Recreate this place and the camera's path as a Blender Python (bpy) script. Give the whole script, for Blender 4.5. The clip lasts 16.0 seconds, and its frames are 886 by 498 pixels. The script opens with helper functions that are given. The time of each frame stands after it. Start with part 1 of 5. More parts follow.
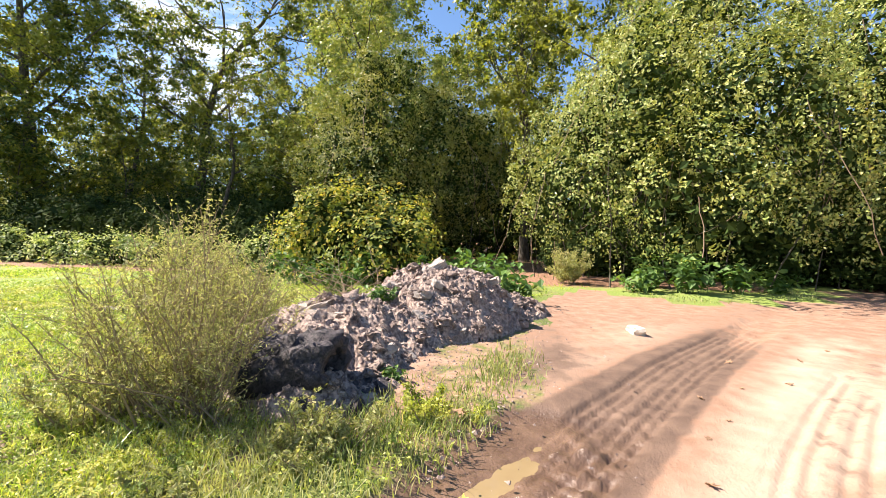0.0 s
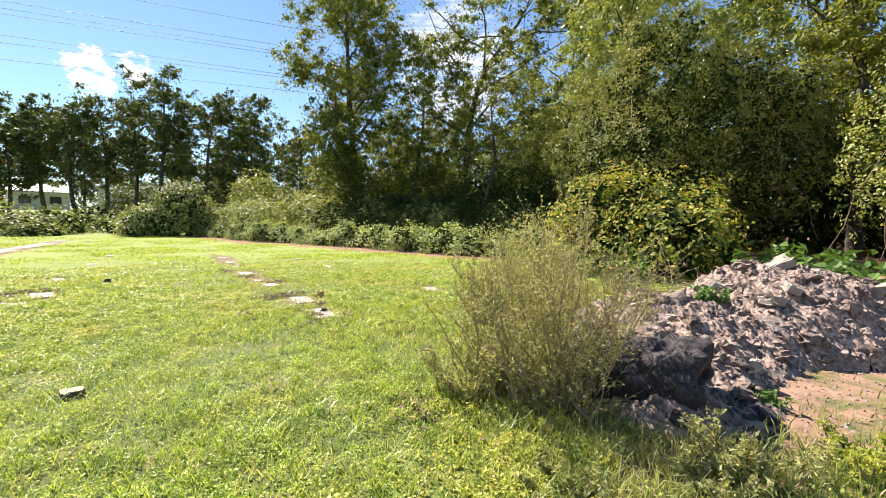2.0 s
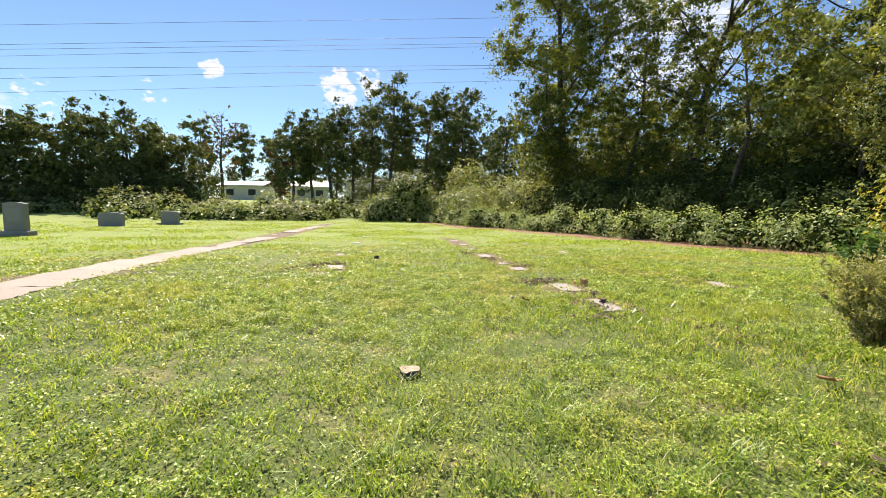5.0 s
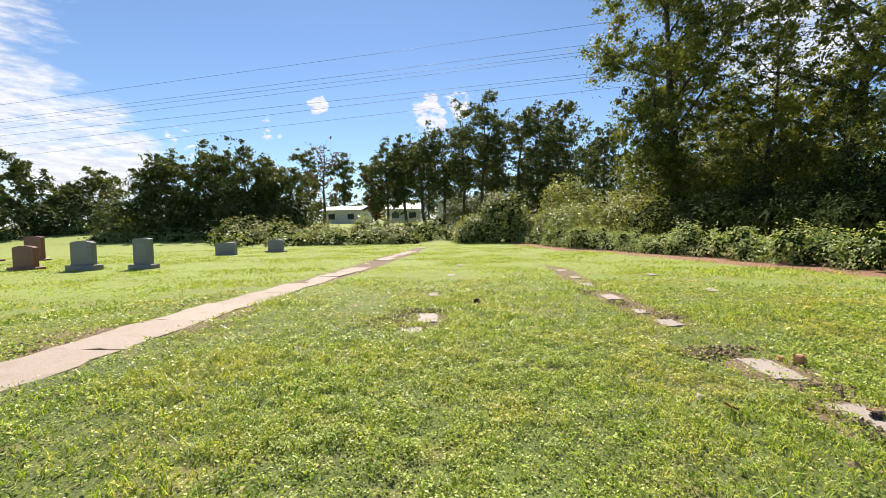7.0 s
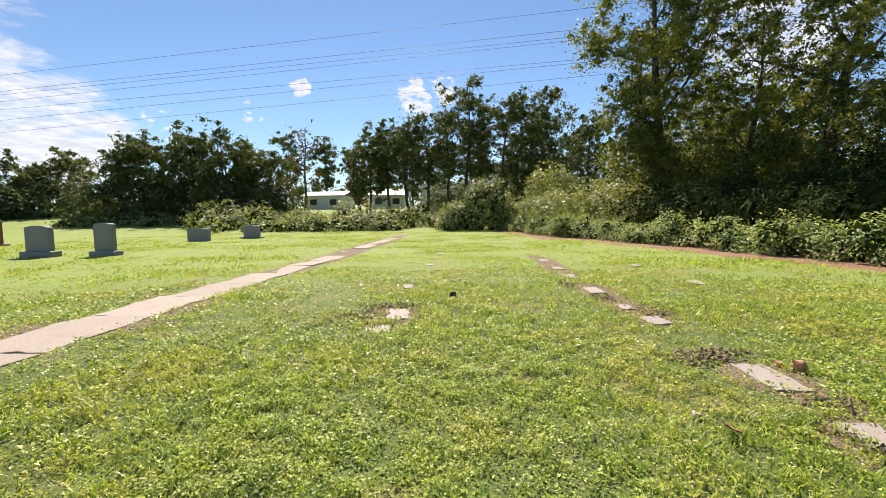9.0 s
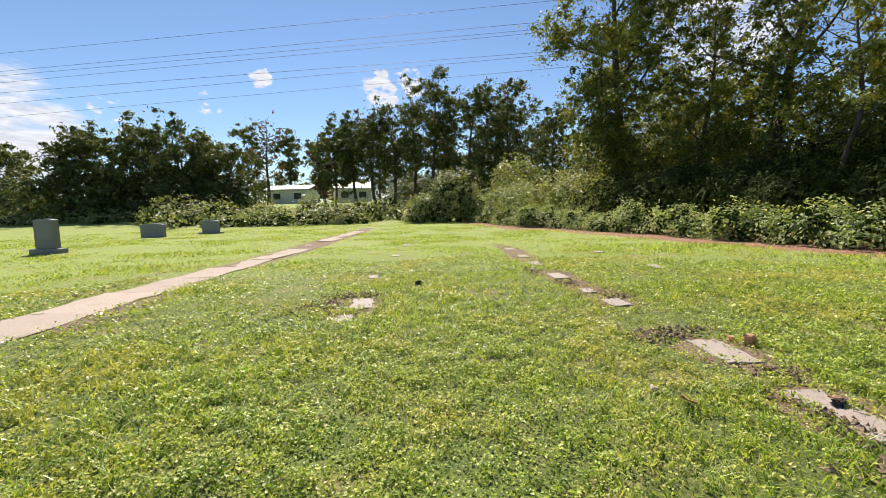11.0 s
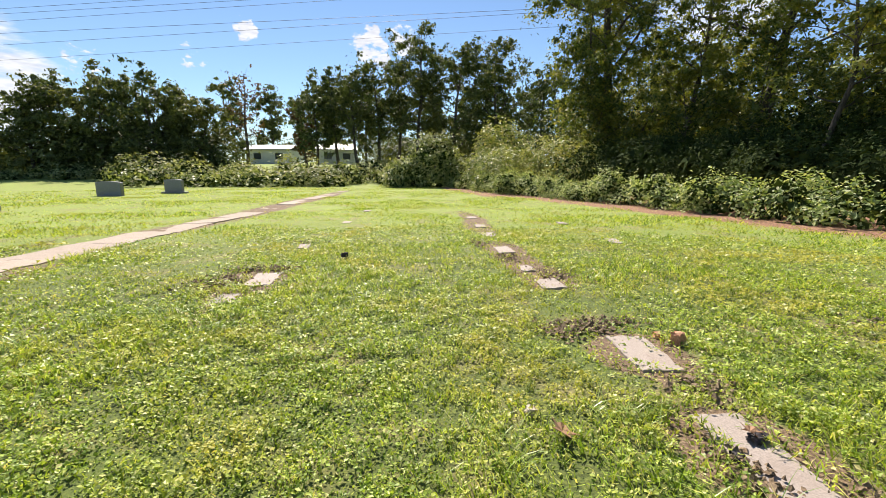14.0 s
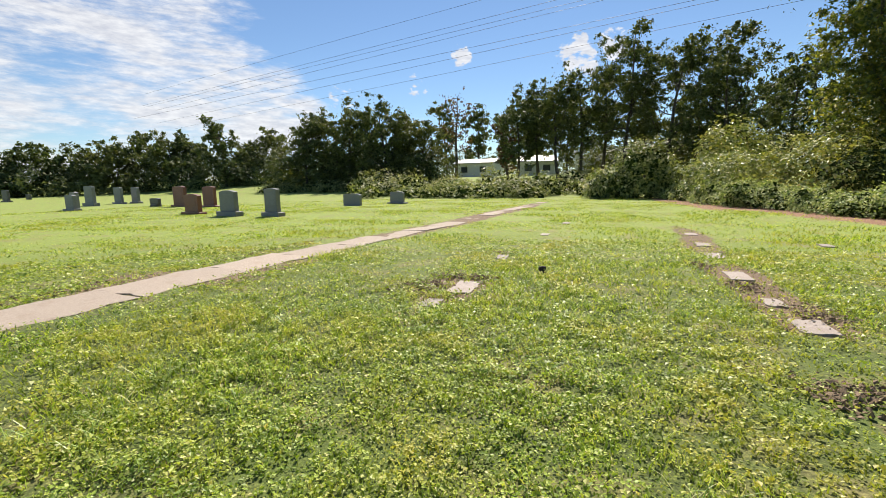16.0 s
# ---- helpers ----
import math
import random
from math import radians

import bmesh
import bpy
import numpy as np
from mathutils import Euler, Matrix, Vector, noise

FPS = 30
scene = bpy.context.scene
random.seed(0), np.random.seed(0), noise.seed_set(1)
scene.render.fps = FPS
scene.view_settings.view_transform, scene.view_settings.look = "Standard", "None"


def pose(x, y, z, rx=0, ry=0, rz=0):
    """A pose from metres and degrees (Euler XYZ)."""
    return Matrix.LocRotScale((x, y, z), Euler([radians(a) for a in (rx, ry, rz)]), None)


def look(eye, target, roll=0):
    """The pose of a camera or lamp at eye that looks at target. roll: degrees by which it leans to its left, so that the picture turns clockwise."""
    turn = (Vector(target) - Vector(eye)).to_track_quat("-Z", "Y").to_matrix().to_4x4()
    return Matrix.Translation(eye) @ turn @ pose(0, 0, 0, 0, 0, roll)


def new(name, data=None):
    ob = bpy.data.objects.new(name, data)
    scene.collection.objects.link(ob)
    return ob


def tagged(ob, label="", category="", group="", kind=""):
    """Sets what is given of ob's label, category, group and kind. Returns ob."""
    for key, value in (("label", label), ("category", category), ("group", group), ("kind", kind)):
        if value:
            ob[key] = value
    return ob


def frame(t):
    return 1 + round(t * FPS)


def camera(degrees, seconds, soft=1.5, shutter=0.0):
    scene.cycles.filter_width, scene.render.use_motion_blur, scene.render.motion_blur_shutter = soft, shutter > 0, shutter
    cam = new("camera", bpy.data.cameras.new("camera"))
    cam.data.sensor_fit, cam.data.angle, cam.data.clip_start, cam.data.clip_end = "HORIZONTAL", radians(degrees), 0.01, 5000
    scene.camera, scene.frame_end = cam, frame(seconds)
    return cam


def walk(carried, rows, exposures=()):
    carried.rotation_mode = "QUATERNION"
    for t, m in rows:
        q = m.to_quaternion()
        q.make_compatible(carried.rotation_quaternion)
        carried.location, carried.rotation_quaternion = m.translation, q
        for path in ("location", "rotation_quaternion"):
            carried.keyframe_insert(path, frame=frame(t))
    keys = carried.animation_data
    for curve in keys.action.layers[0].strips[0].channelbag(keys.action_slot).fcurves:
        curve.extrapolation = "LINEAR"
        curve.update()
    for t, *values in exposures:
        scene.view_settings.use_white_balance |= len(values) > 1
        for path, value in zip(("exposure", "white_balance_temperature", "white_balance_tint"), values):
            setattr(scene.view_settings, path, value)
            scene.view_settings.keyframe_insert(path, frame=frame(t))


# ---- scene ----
cam = camera(91.9, 16.0, soft=0.5)
PATH = [
    (0, (1.028, -2.665, 1.229), (2.893, -1.945, 1.18), 1.2),
    (0.5, (1.01, -2.597, 1.226), (2.785, -1.68, 1.142), 1.8),
    (1, (0.935, -2.386, 1.219), (2.545, -1.204, 1.117), 1.7),
    (1.5, (0.775, -2.115, 1.245), (2.181, -0.697, 1.137), 1.1),
    (2, (0.704, -1.885, 1.242), (1.924, -0.304, 1.127), 0.8),
    (2.5, (0.688, -1.689, 1.238), (1.741, 0.007, 1.114), 0.5),
    (3, (0.563, -1.555, 1.21), (1.459, 0.228, 1.066), 0.6),
    (3.5, (0.322, -1.291, 1.214), (1.067, 0.558, 1.048), 0.5),
    (4, (0.195, -1.207, 1.192), (0.791, 0.694, 1.015), 0.6),
    (4.5, (0.103, -1.07, 1.186), (0.569, 0.865, 0.993), 0.8),
    (5, (0.087, -0.728, 1.103), (0.501, 1.22, 0.92), 0.5),
    (5.2, (0.11, -0.374, 1.148), (0.481, 1.588, 1.036), 0.7),
    (7.3, (0.023, 0.896, 1.397), (0.007, 2.893, 1.298), -1.4),
    (7.5, (0.075, 0.904, 1.398), (0.159, 2.898, 1.268), -1.4),
    (8, (0.119, 1.015, 1.376), (0.387, 2.989, 1.195), -0.7),
    (8.5, (0.172, 1.318, 1.407), (0.406, 3.297, 1.237), -0.3),
    (8.7, (0.198, 1.39, 1.419), (0.354, 3.377, 1.257), -0.3),
    (10.8, (0.217, 1.472, 1.335), (0.132, 3.463, 1.163), -1.4),
    (11, (0.276, 1.486, 1.322), (0.487, 3.465, 1.126), -1.4),
    (11.5, (0.423, 1.482, 1.304), (1.207, 3.306, 1.061), -1.1),
    (12, (0.686, 1.507, 1.315), (1.762, 3.171, 1.044), -1.1),
    (12.5, (0.916, 1.556, 1.312), (2.046, 3.18, 1.02), -1.4),
    (13, (1.109, 1.846, 1.301), (2.065, 3.575, 0.994), -1.6),
    (13.5, (1.187, 2.051, 1.307), (1.799, 3.925, 0.967), -0.8),
    (14, (1.264, 2.135, 1.301), (1.518, 4.087, 0.944), 0.0),
    (14.5, (1.285, 2.143, 1.287), (1.269, 4.112, 0.933), 0.6),
    (15, (1.355, 2.153, 1.28), (1.111, 4.111, 0.952), 0.3),
    (15.5, (1.296, 2.206, 1.277), (0.841, 4.13, 0.973), -0.2),
    (16, (1.19, 2.309, 1.311), (0.563, 4.184, 1.011), -0.9),
]
walk(cam, [(t, look(eye, target, roll)) for t, eye, target, roll in PATH],
     exposures=[(0, 1.62, 6750, 17), (1.5, 1.46, 6750, 17), (3, 1.18, 6750, 17), (5, 1.03, 6750, 17), (7.4, 0.88, 6750, 17), (8.5, 0.88, 6750, 17), (10.8, 0.76, 6750, 17), (12, 1.05, 7000, 22), (13, 1.05, 7000, 22), (14.5, 0.84, 6750, 15), (16, 0.72, 6750, 15)])

# ---------------------------------------------------------------- light
SUN_DIR = Vector((-0.12, 0.95, 1.06)).normalized()
world = bpy.data.worlds.new("sky")
scene.world = world
world.use_nodes = True


def link(nt, a, b):
    nt.links.new(a, b)


def node(nt, kind, **inputs):
    n = nt.nodes.new(kind)
    for k, v in inputs.items():
        n.inputs[k.replace("_", " ")].default_value = v
    return n


def math_node(nt, op, a, b=None, clamp=False):
    n = nt.nodes.new("ShaderNodeMath")
    n.operation, n.use_clamp = op, clamp
    for i, v in enumerate((a, b)):
        if v is None:
            continue
        if isinstance(v, (int, float)):
            n.inputs[i].default_value = v
        else:
            link(nt, v, n.inputs[i])
    return n.outputs[0]


def mix_col(nt, fac, a, b, blend="MIX"):
    n = nt.nodes.new("ShaderNodeMix")
    n.data_type, n.blend_type = "RGBA", blend
    for sock, v in ((n.inputs[0], fac), (n.inputs[6], a), (n.inputs[7], b)):
        if isinstance(v, (int, float)):
            sock.default_value = v
        elif isinstance(v, tuple):
            sock.default_value = (*v, 1) if len(v) == 3 else v
        else:
            link(nt, v, sock)
    return n.outputs[2]


def ramp(nt, fac, stops):
    n = nt.nodes.new("ShaderNodeValToRGB")
    els = n.color_ramp.elements
    while len(els) < len(stops):
        els.new(0.5)
    for e, (p, c) in zip(els, stops):
        e.position, e.color = p, (*c, 1)
    link(nt, fac, n.inputs[0])
    return n.outputs[0]


def noise_out(nt, vec, scale, detail=3.0, rough=0.55, out=0):
    n = node(nt, "ShaderNodeTexNoise", Scale=scale, Detail=detail, Roughness=rough)
    if vec is not None:
        link(nt, vec, n.inputs["Vector"])
    return n.outputs[out]


def map_range(nt, v, a, b, c=0.0, d=1.0):
    n = nt.nodes.new("ShaderNodeMapRange")
    n.interpolation_type = "SMOOTHSTEP"
    link(nt, v, n.inputs[0])
    for i, x in zip((1, 2, 3, 4), (a, b, c, d)):
        n.inputs[i].default_value = x
    return n.outputs[0]


def build_sky():
    nt = world.node_tree
    nt.nodes.clear()
    sky = nt.nodes.new("ShaderNodeTexSky")
    sky.sky_type, sky.sun_disc = "NISHITA", False
    sky.sun_elevation = math.asin(SUN_DIR.z)
    sky.sun_rotation = math.atan2(SUN_DIR.x, SUN_DIR.y)
    sky.air_density, sky.dust_density, sky.ozone_density = 1.0, 0.05, 1.6
    co = nt.nodes.new("ShaderNodeTexCoord").outputs["Generated"]
    warp = nt.nodes.new("ShaderNodeMapping")
    warp.inputs["Scale"].default_value = (1.0, 1.0, 4.2)
    link(nt, co, warp.inputs["Vector"])
    n1 = noise_out(nt, warp.outputs[0], 4.5, 8.0, 0.62)
    n2 = noise_out(nt, warp.outputs[0], 30.0, 6.0, 0.6)
    small = nt.nodes.new("ShaderNodeMapping")
    small.inputs["Scale"].default_value = (1.0, 1.0, 1.7)
    small.inputs["Rotation"].default_value = (0.0, 0.5, 0.0)
    link(nt, co, small.inputs["Vector"])
    n3 = noise_out(nt, small.outputs[0], 34.0, 7.0, 0.62)
    total = None
    # each cloud: direction, cosine where it ends, cosine of its core, thinness
    for d, end, core, cut, wide in CLOUDS:
        dot = nt.nodes.new("ShaderNodeVectorMath")
        dot.operation = "DOT_PRODUCT"
        dot.inputs[1].default_value = Vector(d).normalized()
        norm = nt.nodes.new("ShaderNodeVectorMath")
        norm.operation = "NORMALIZE"
        link(nt, co, norm.inputs[0])
        link(nt, norm.outputs[0], dot.inputs[0])
        near = map_range(nt, dot.outputs["Value"], end, core)
        grain = math_node(nt, "SUBTRACT", math_node(nt, "ADD", math_node(nt, "MULTIPLY", n1, 0.8), math_node(nt, "MULTIPLY", n2, 0.2)) if wide else n3, 0.5)
        shaped = math_node(nt, "ADD", near, math_node(nt, "MULTIPLY", grain, 2.0 if wide else 2.6))
        dens = map_range(nt, shaped, cut, cut + (0.5 if wide else 0.3))
        dens = math_node(nt, "MULTIPLY", dens, map_range(nt, near, 0.0, 0.25))
        total = dens if total is None else math_node(nt, "MAXIMUM", total, dens)
    shade = ramp(nt, n2, [(0.3, CLOUD_SHADE), (0.65, CLOUD_LIGHT)])
    col = mix_col(nt, math_node(nt, "MULTIPLY", total, 0.92), mix_col(nt, 1.0, sky.outputs[0], (0.80, 0.97, 1.08), "MULTIPLY"), shade)
    bg = node(nt, "ShaderNodeBackground", Strength=0.068)
    link(nt, col, bg.inputs[0])
    out = nt.nodes.new("ShaderNodeOutputWorld")
    link(nt, bg.outputs[0], out.inputs[0])


CLOUD_LIGHT, CLOUD_SHADE = (8.2, 8.7, 8.9), (5.6, 6.1, 6.8)
CLOUDS = [
    ((-0.90, 0.40, 0.22), 0.82, 0.95, 0.66, True),
    ((-0.62, 0.76, 0.13), 0.985, 0.999, 0.62, True),
    ((-0.262, 0.927, 0.268), 0.9994, 1.0, 0.62, False),
    ((-0.02, 0.965, 0.255), 0.9978, 1.0, 0.66, False),
    ((0.04, 0.962, 0.268), 0.9985, 1.0, 0.66, False),
    ((-0.36, 0.91, 0.21), 0.9990, 1.0, 0.95, False),
    ((-0.50, 0.84, 0.17), 0.9975, 1.0, 0.95, False),
    ((0.60, 0.74, 0.36), 0.97, 0.998, 0.75, True),
]
build_sky()
sun = new("sun", bpy.data.lights.new("sun", "SUN"))
sun.data.energy, sun.data.angle, sun.data.color = 5.0, radians(0.53), (1.0, 0.94, 0.82)
sun.matrix_world = look(SUN_DIR * 60, (0, 0, 0))

# ---------------------------------------------------------------- materials


def material(name):
    m = bpy.data.materials.new(name)
    m.use_nodes = True
    nt = m.node_tree
    nt.nodes.clear()
    out = nt.nodes.new("ShaderNodeOutputMaterial")
    bsdf = nt.nodes.new("ShaderNodeBsdfPrincipled")
    link(nt, bsdf.outputs[0], out.inputs[0])
    return m, nt, bsdf, out


def obj_coords(nt):
    return nt.nodes.new("ShaderNodeTexCoord").outputs["Object"]


def world_coords(nt):
    return nt.nodes.new("ShaderNodeNewGeometry").outputs["Position"]


def bump(nt, bsdf, height, strength, dist):
    b = node(nt, "ShaderNodeBump", Strength=strength, Distance=dist)
    link(nt, height, b.inputs["Height"])
    link(nt, b.outputs[0], bsdf.inputs["Normal"])


def leaf_material(name, stops, patch=None, patch_scale=0.35, through_=0.35, rough=0.45, dark=None, gloss=0.3):
    """Leaves of many tints, which let some light through. patch: a second tint in broad patches."""
    m, nt, bsdf, out = material(name)
    rnd = nt.nodes.new("ShaderNodeNewGeometry").outputs["Random Per Island"]
    col = ramp(nt, rnd, stops)
    if patch:
        f = map_range(nt, noise_out(nt, world_coords(nt), patch_scale, 2.0), 0.45, 0.68, 0.0, 0.75)
        col = mix_col(nt, f, col, patch)
    if dark:
        f = map_range(nt, noise_out(nt, world_coords(nt), 5.5, 3.0), 0.5, 0.66, 0.0, 0.7)
        col = mix_col(nt, f, col, dark)
    link(nt, col, bsdf.inputs["Base Color"])
    bsdf.inputs["Roughness"].default_value = rough + 0.15
    bsdf.inputs["Specular IOR Level"].default_value = gloss
    tr = nt.nodes.new("ShaderNodeBsdfTranslucent")
    link(nt, mix_col(nt, 1.0, col, (1.25, 1.2, 0.55), "MULTIPLY"), tr.inputs[0])
    mix = nt.nodes.new("ShaderNodeMixShader")
    mix.inputs[0].default_value = through_
    link(nt, bsdf.outputs[0], mix.inputs[1])
    link(nt, tr.outputs[0], mix.inputs[2])
    link(nt, mix.outputs[0], out.inputs[0])
    return m


def bark_material(name, dark, light):
    m, nt, bsdf, _ = material(name)
    co = nt.nodes.new("ShaderNodeMapping")
    link(nt, obj_coords(nt), co.inputs[0])
    co.inputs["Scale"].default_value = (9, 9, 1.6)
    n = noise_out(nt, co.outputs[0], 1.6, 6.0, 0.65)
    big = noise_out(nt, obj_coords(nt), 0.8, 2.0)
    col = mix_col(nt, map_range(nt, n, 0.35, 0.65), dark, light)
    col = mix_col(nt, map_range(nt, big, 0.5, 0.75, 0, 0.5), col, (0.10, 0.11, 0.07))
    link(nt, col, bsdf.inputs["Base Color"])
    bsdf.inputs["Roughness"].default_value = 0.9
    bump(nt, bsdf, n, 0.9, 0.03)
    return m


def stone_material(name, a, b, speckle=60.0, rough=0.75, bump_s=0.35, stain=(0.08, 0.08, 0.07), stain_amount=0.5):
    m, nt, bsdf, _ = material(name)
    co = obj_coords(nt)
    n = noise_out(nt, co, speckle, 4.0, 0.7)
    big = noise_out(nt, co, 3.0, 4.0, 0.6)
    rnd = nt.nodes.new("ShaderNodeObjectInfo").outputs["Random"]
    col = mix_col(nt, map_range(nt, n, 0.35, 0.65), a, b)
    col = mix_col(nt, map_range(nt, big, 0.5, 0.78, 0, stain_amount), col, stain)
    col = mix_col(nt, math_node(nt, "MULTIPLY", rnd, 0.25), col, (a[0] * 0.6, a[1] * 0.6, a[2] * 0.62))
    link(nt, col, bsdf.inputs["Base Color"])
    bsdf.inputs["Roughness"].default_value = rough
    bump(nt, bsdf, math_node(nt, "ADD", n, math_node(nt, "MULTIPLY", big, 0.8)), bump_s, 0.01)
    return m


def earth_material():
    """Lawn soil, dirt, mud and litter, laid by the ground's own attributes."""
    m, nt, bsdf, _ = material("earth")
    co = world_coords(nt)

    def attr(name):
        a = nt.nodes.new("ShaderNodeAttribute")
        a.attribute_name = name
        return a.outputs["Fac"]

    fine = noise_out(nt, co, 45.0, 5.0, 0.65)
    mid = noise_out(nt, co, 4.5, 5.0, 0.6)
    big = noise_out(nt, co, 0.45, 3.0, 0.55)
    # soil and thatch colour, darkened to paint shadow into gaps between blades
    lawn = ramp(nt, fine, [(0.3, (0.025, 0.035, 0.008)), (0.5, (0.075, 0.105, 0.018)), (0.7, (0.17, 0.20, 0.04))])
    lawn = mix_col(nt, map_range(nt, mid, 0.58, 0.78, 0, 0.4), lawn, (0.20, 0.18, 0.08))
    lawn = mix_col(nt, map_range(nt, big, 0.45, 0.65, 0, 0.4), lawn, (0.12, 0.18, 0.03))
    # brighter turf colour away from the walk, where blades thin out
    lawn = mix_col(nt, attr("far_lawn"), lawn, ramp(nt, fine, [(0.3, (0.11, 0.175, 0.022)), (0.7, (0.30, 0.37, 0.07))]))
    worn = math_node(nt, "ADD", math_node(nt, "MULTIPLY", noise_out(nt, co, 1.1, 5.0, 0.65), 0.7), math_node(nt, "MULTIPLY", mid, 0.3))
    lawn = mix_col(nt, map_range(nt, worn, 0.48, 0.64, 0, 0.75), lawn, ramp(nt, fine, [(0.35, (0.12, 0.10, 0.04)), (0.65, (0.30, 0.26, 0.11))]))
    soil = ramp(nt, fine, [(0.3, (0.05, 0.032, 0.02)), (0.5, (0.15, 0.10, 0.06)), (0.72, (0.36, 0.27, 0.17))])
    dirt = ramp(nt, mid, [(0.25, (0.20, 0.105, 0.062)), (0.5, (0.27, 0.158, 0.103)), (0.75, (0.345, 0.222, 0.153))])
    dirt = mix_col(nt, attr("pale"), dirt, ramp(nt, mid, [(0.3, (0.37, 0.255, 0.18)), (0.7, (0.47, 0.345, 0.255))]))
    dirt = mix_col(nt, map_range(nt, fine, 0.58, 0.75, 0, 0.35), dirt, (0.16, 0.09, 0.05))
    mud = ramp(nt, mid, [(0.3, (0.085, 0.050, 0.034)), (0.7, (0.17, 0.106, 0.072))])
    litter = ramp(nt, noise_out(nt, co, 22.0, 3.0, 0.7), [(0.35, (0.06, 0.035, 0.02)), (0.5, (0.23, 0.11, 0.06)), (0.68, (0.42, 0.27, 0.16))])
    wob = math_node(nt, "MULTIPLY", math_node(nt, "SUBTRACT", mid, 0.5), 0.9)

    def zone(name, a=0.35, b=0.65):
        return map_range(nt, math_node(nt, "ADD", attr(name), wob), a, b)

    dirt_z, mud_z = zone("dirt"), zone("mud")
    col = mix_col(nt, zone("bare"), lawn, soil)
    col = mix_col(nt, zone("litter"), col, litter)
    col = mix_col(nt, dirt_z, col, dirt)
    col = mix_col(nt, mud_z, col, mud)
    link(nt, col, bsdf.inputs["Base Color"])
    wet = attr("wet")
    link(nt, map_range(nt, math_node(nt, "ADD", wet, math_node(nt, "MULTIPLY", mud_z, 0.25)), 0.0, 1.0, 0.95, 0.25), bsdf.inputs["Roughness"])
    bump(nt, bsdf, math_node(nt, "ADD", math_node(nt, "MULTIPLY", fine, 0.5), mid), 0.6, 0.03)
    return m


def water_material():
    m, nt, bsdf, _ = material("puddle_water")
    n = noise_out(nt, world_coords(nt), 3.0, 3.0)
    link(nt, mix_col(nt, n, (0.17, 0.12, 0.06), (0.30, 0.22, 0.12)), bsdf.inputs["Base Color"])
    bsdf.inputs["Roughness"].default_value = 0.06
    bsdf.inputs["Specular IOR Level"].default_value = 0.5
    bump(nt, bsdf, noise_out(nt, world_coords(nt), 14.0, 2.0), 0.05, 0.01)
    return m


def plain(name, col, rough=0.7, metal=0.0, vary=0.25, scale=8.0):
    m, nt, bsdf, _ = material(name)
    n = noise_out(nt, obj_coords(nt), scale, 4.0, 0.6)
    dark = tuple(c * (1 - vary) for c in col)
    link(nt, mix_col(nt, n, dark, tuple(min(1, c * (1 + vary * 0.6)) for c in col)), bsdf.inputs["Base Color"])
    bsdf.inputs["Roughness"].default_value, bsdf.inputs["Metallic"].default_value = rough, metal
    return m


def grass_material(name, stops, patch):
    return leaf_material(name, stops, patch, 0.5, 0.42, 0.5, (0.09, 0.16, 0.022))


M_EARTH = earth_material()
M_WATER = water_material()
M_GRASS = grass_material("lawn_grass", [(0.0, (0.07, 0.13, 0.015)), (0.35, (0.24, 0.38, 0.04)), (0.68, (0.47, 0.61, 0.08)), (0.9, (0.66, 0.68, 0.18)), (1.0, (0.74, 0.62, 0.34))], (0.44, 0.46, 0.09))
M_TUFT = grass_material("rough_grass", [(0.0, (0.12, 0.18, 0.05)), (0.4, (0.25, 0.33, 0.10)), (0.75, (0.38, 0.42, 0.18)), (1.0, (0.62, 0.50, 0.32))], (0.36, 0.36, 0.18))
M_CLOVER = leaf_material("clover_leaves", [(0.0, (0.12, 0.20, 0.03)), (0.45, (0.33, 0.46, 0.065)), (0.85, (0.52, 0.60, 0.12)), (1.0, (0.66, 0.60, 0.28))], (0.52, 0.47, 0.10), 0.7, 0.35, 0.3, (0.11, 0.20, 0.03), 0.4)
M_LONG = leaf_material("long_grass_blades", [(0.0, (0.14, 0.26, 0.05)), (0.5, (0.27, 0.42, 0.09)), (0.85, (0.42, 0.54, 0.16)), (1.0, (0.66, 0.58, 0.34))], None, 1, 0.35, 0.2, None, 0.6)
M_LEAF_WOOD = leaf_material("woodland_leaves", [(0.0, (0.04, 0.07, 0.014)), (0.4, (0.09, 0.13, 0.026)), (0.8, (0.19, 0.23, 0.045)), (1.0, (0.36, 0.32, 0.07))], (0.28, 0.29, 0.05), 0.2, 0.42, 0.35, None, 0.45)
# leaf colour darkened below natural green to paint in the canopy's shade
M_LEAF_SHADE_TINT = leaf_material("shade_tinted_leaves", [(0.0, (0.02, 0.035, 0.01)), (0.6, (0.035, 0.06, 0.014)), (1.0, (0.065, 0.09, 0.022))], None, 1, 0.10, 0.75, None, 0.1)
M_LEAF_VINE = leaf_material("vine_leaves", [(0.0, (0.14, 0.19, 0.045)), (0.45, (0.25, 0.31, 0.08)), (0.8, (0.37, 0.41, 0.12)), (1.0, (0.50, 0.45, 0.17))], (0.40, 0.40, 0.10), 0.3, 0.24, 0.3, None, 0.4)
M_LEAF_WRAP = leaf_material("tree_vine_leaves", [(0.0, (0.08, 0.115, 0.028)), (0.45, (0.16, 0.20, 0.05)), (0.8, (0.25, 0.28, 0.08)), (1.0, (0.38, 0.34, 0.12))], (0.32, 0.31, 0.07), 0.35, 0.26, 0.3, None, 0.4)
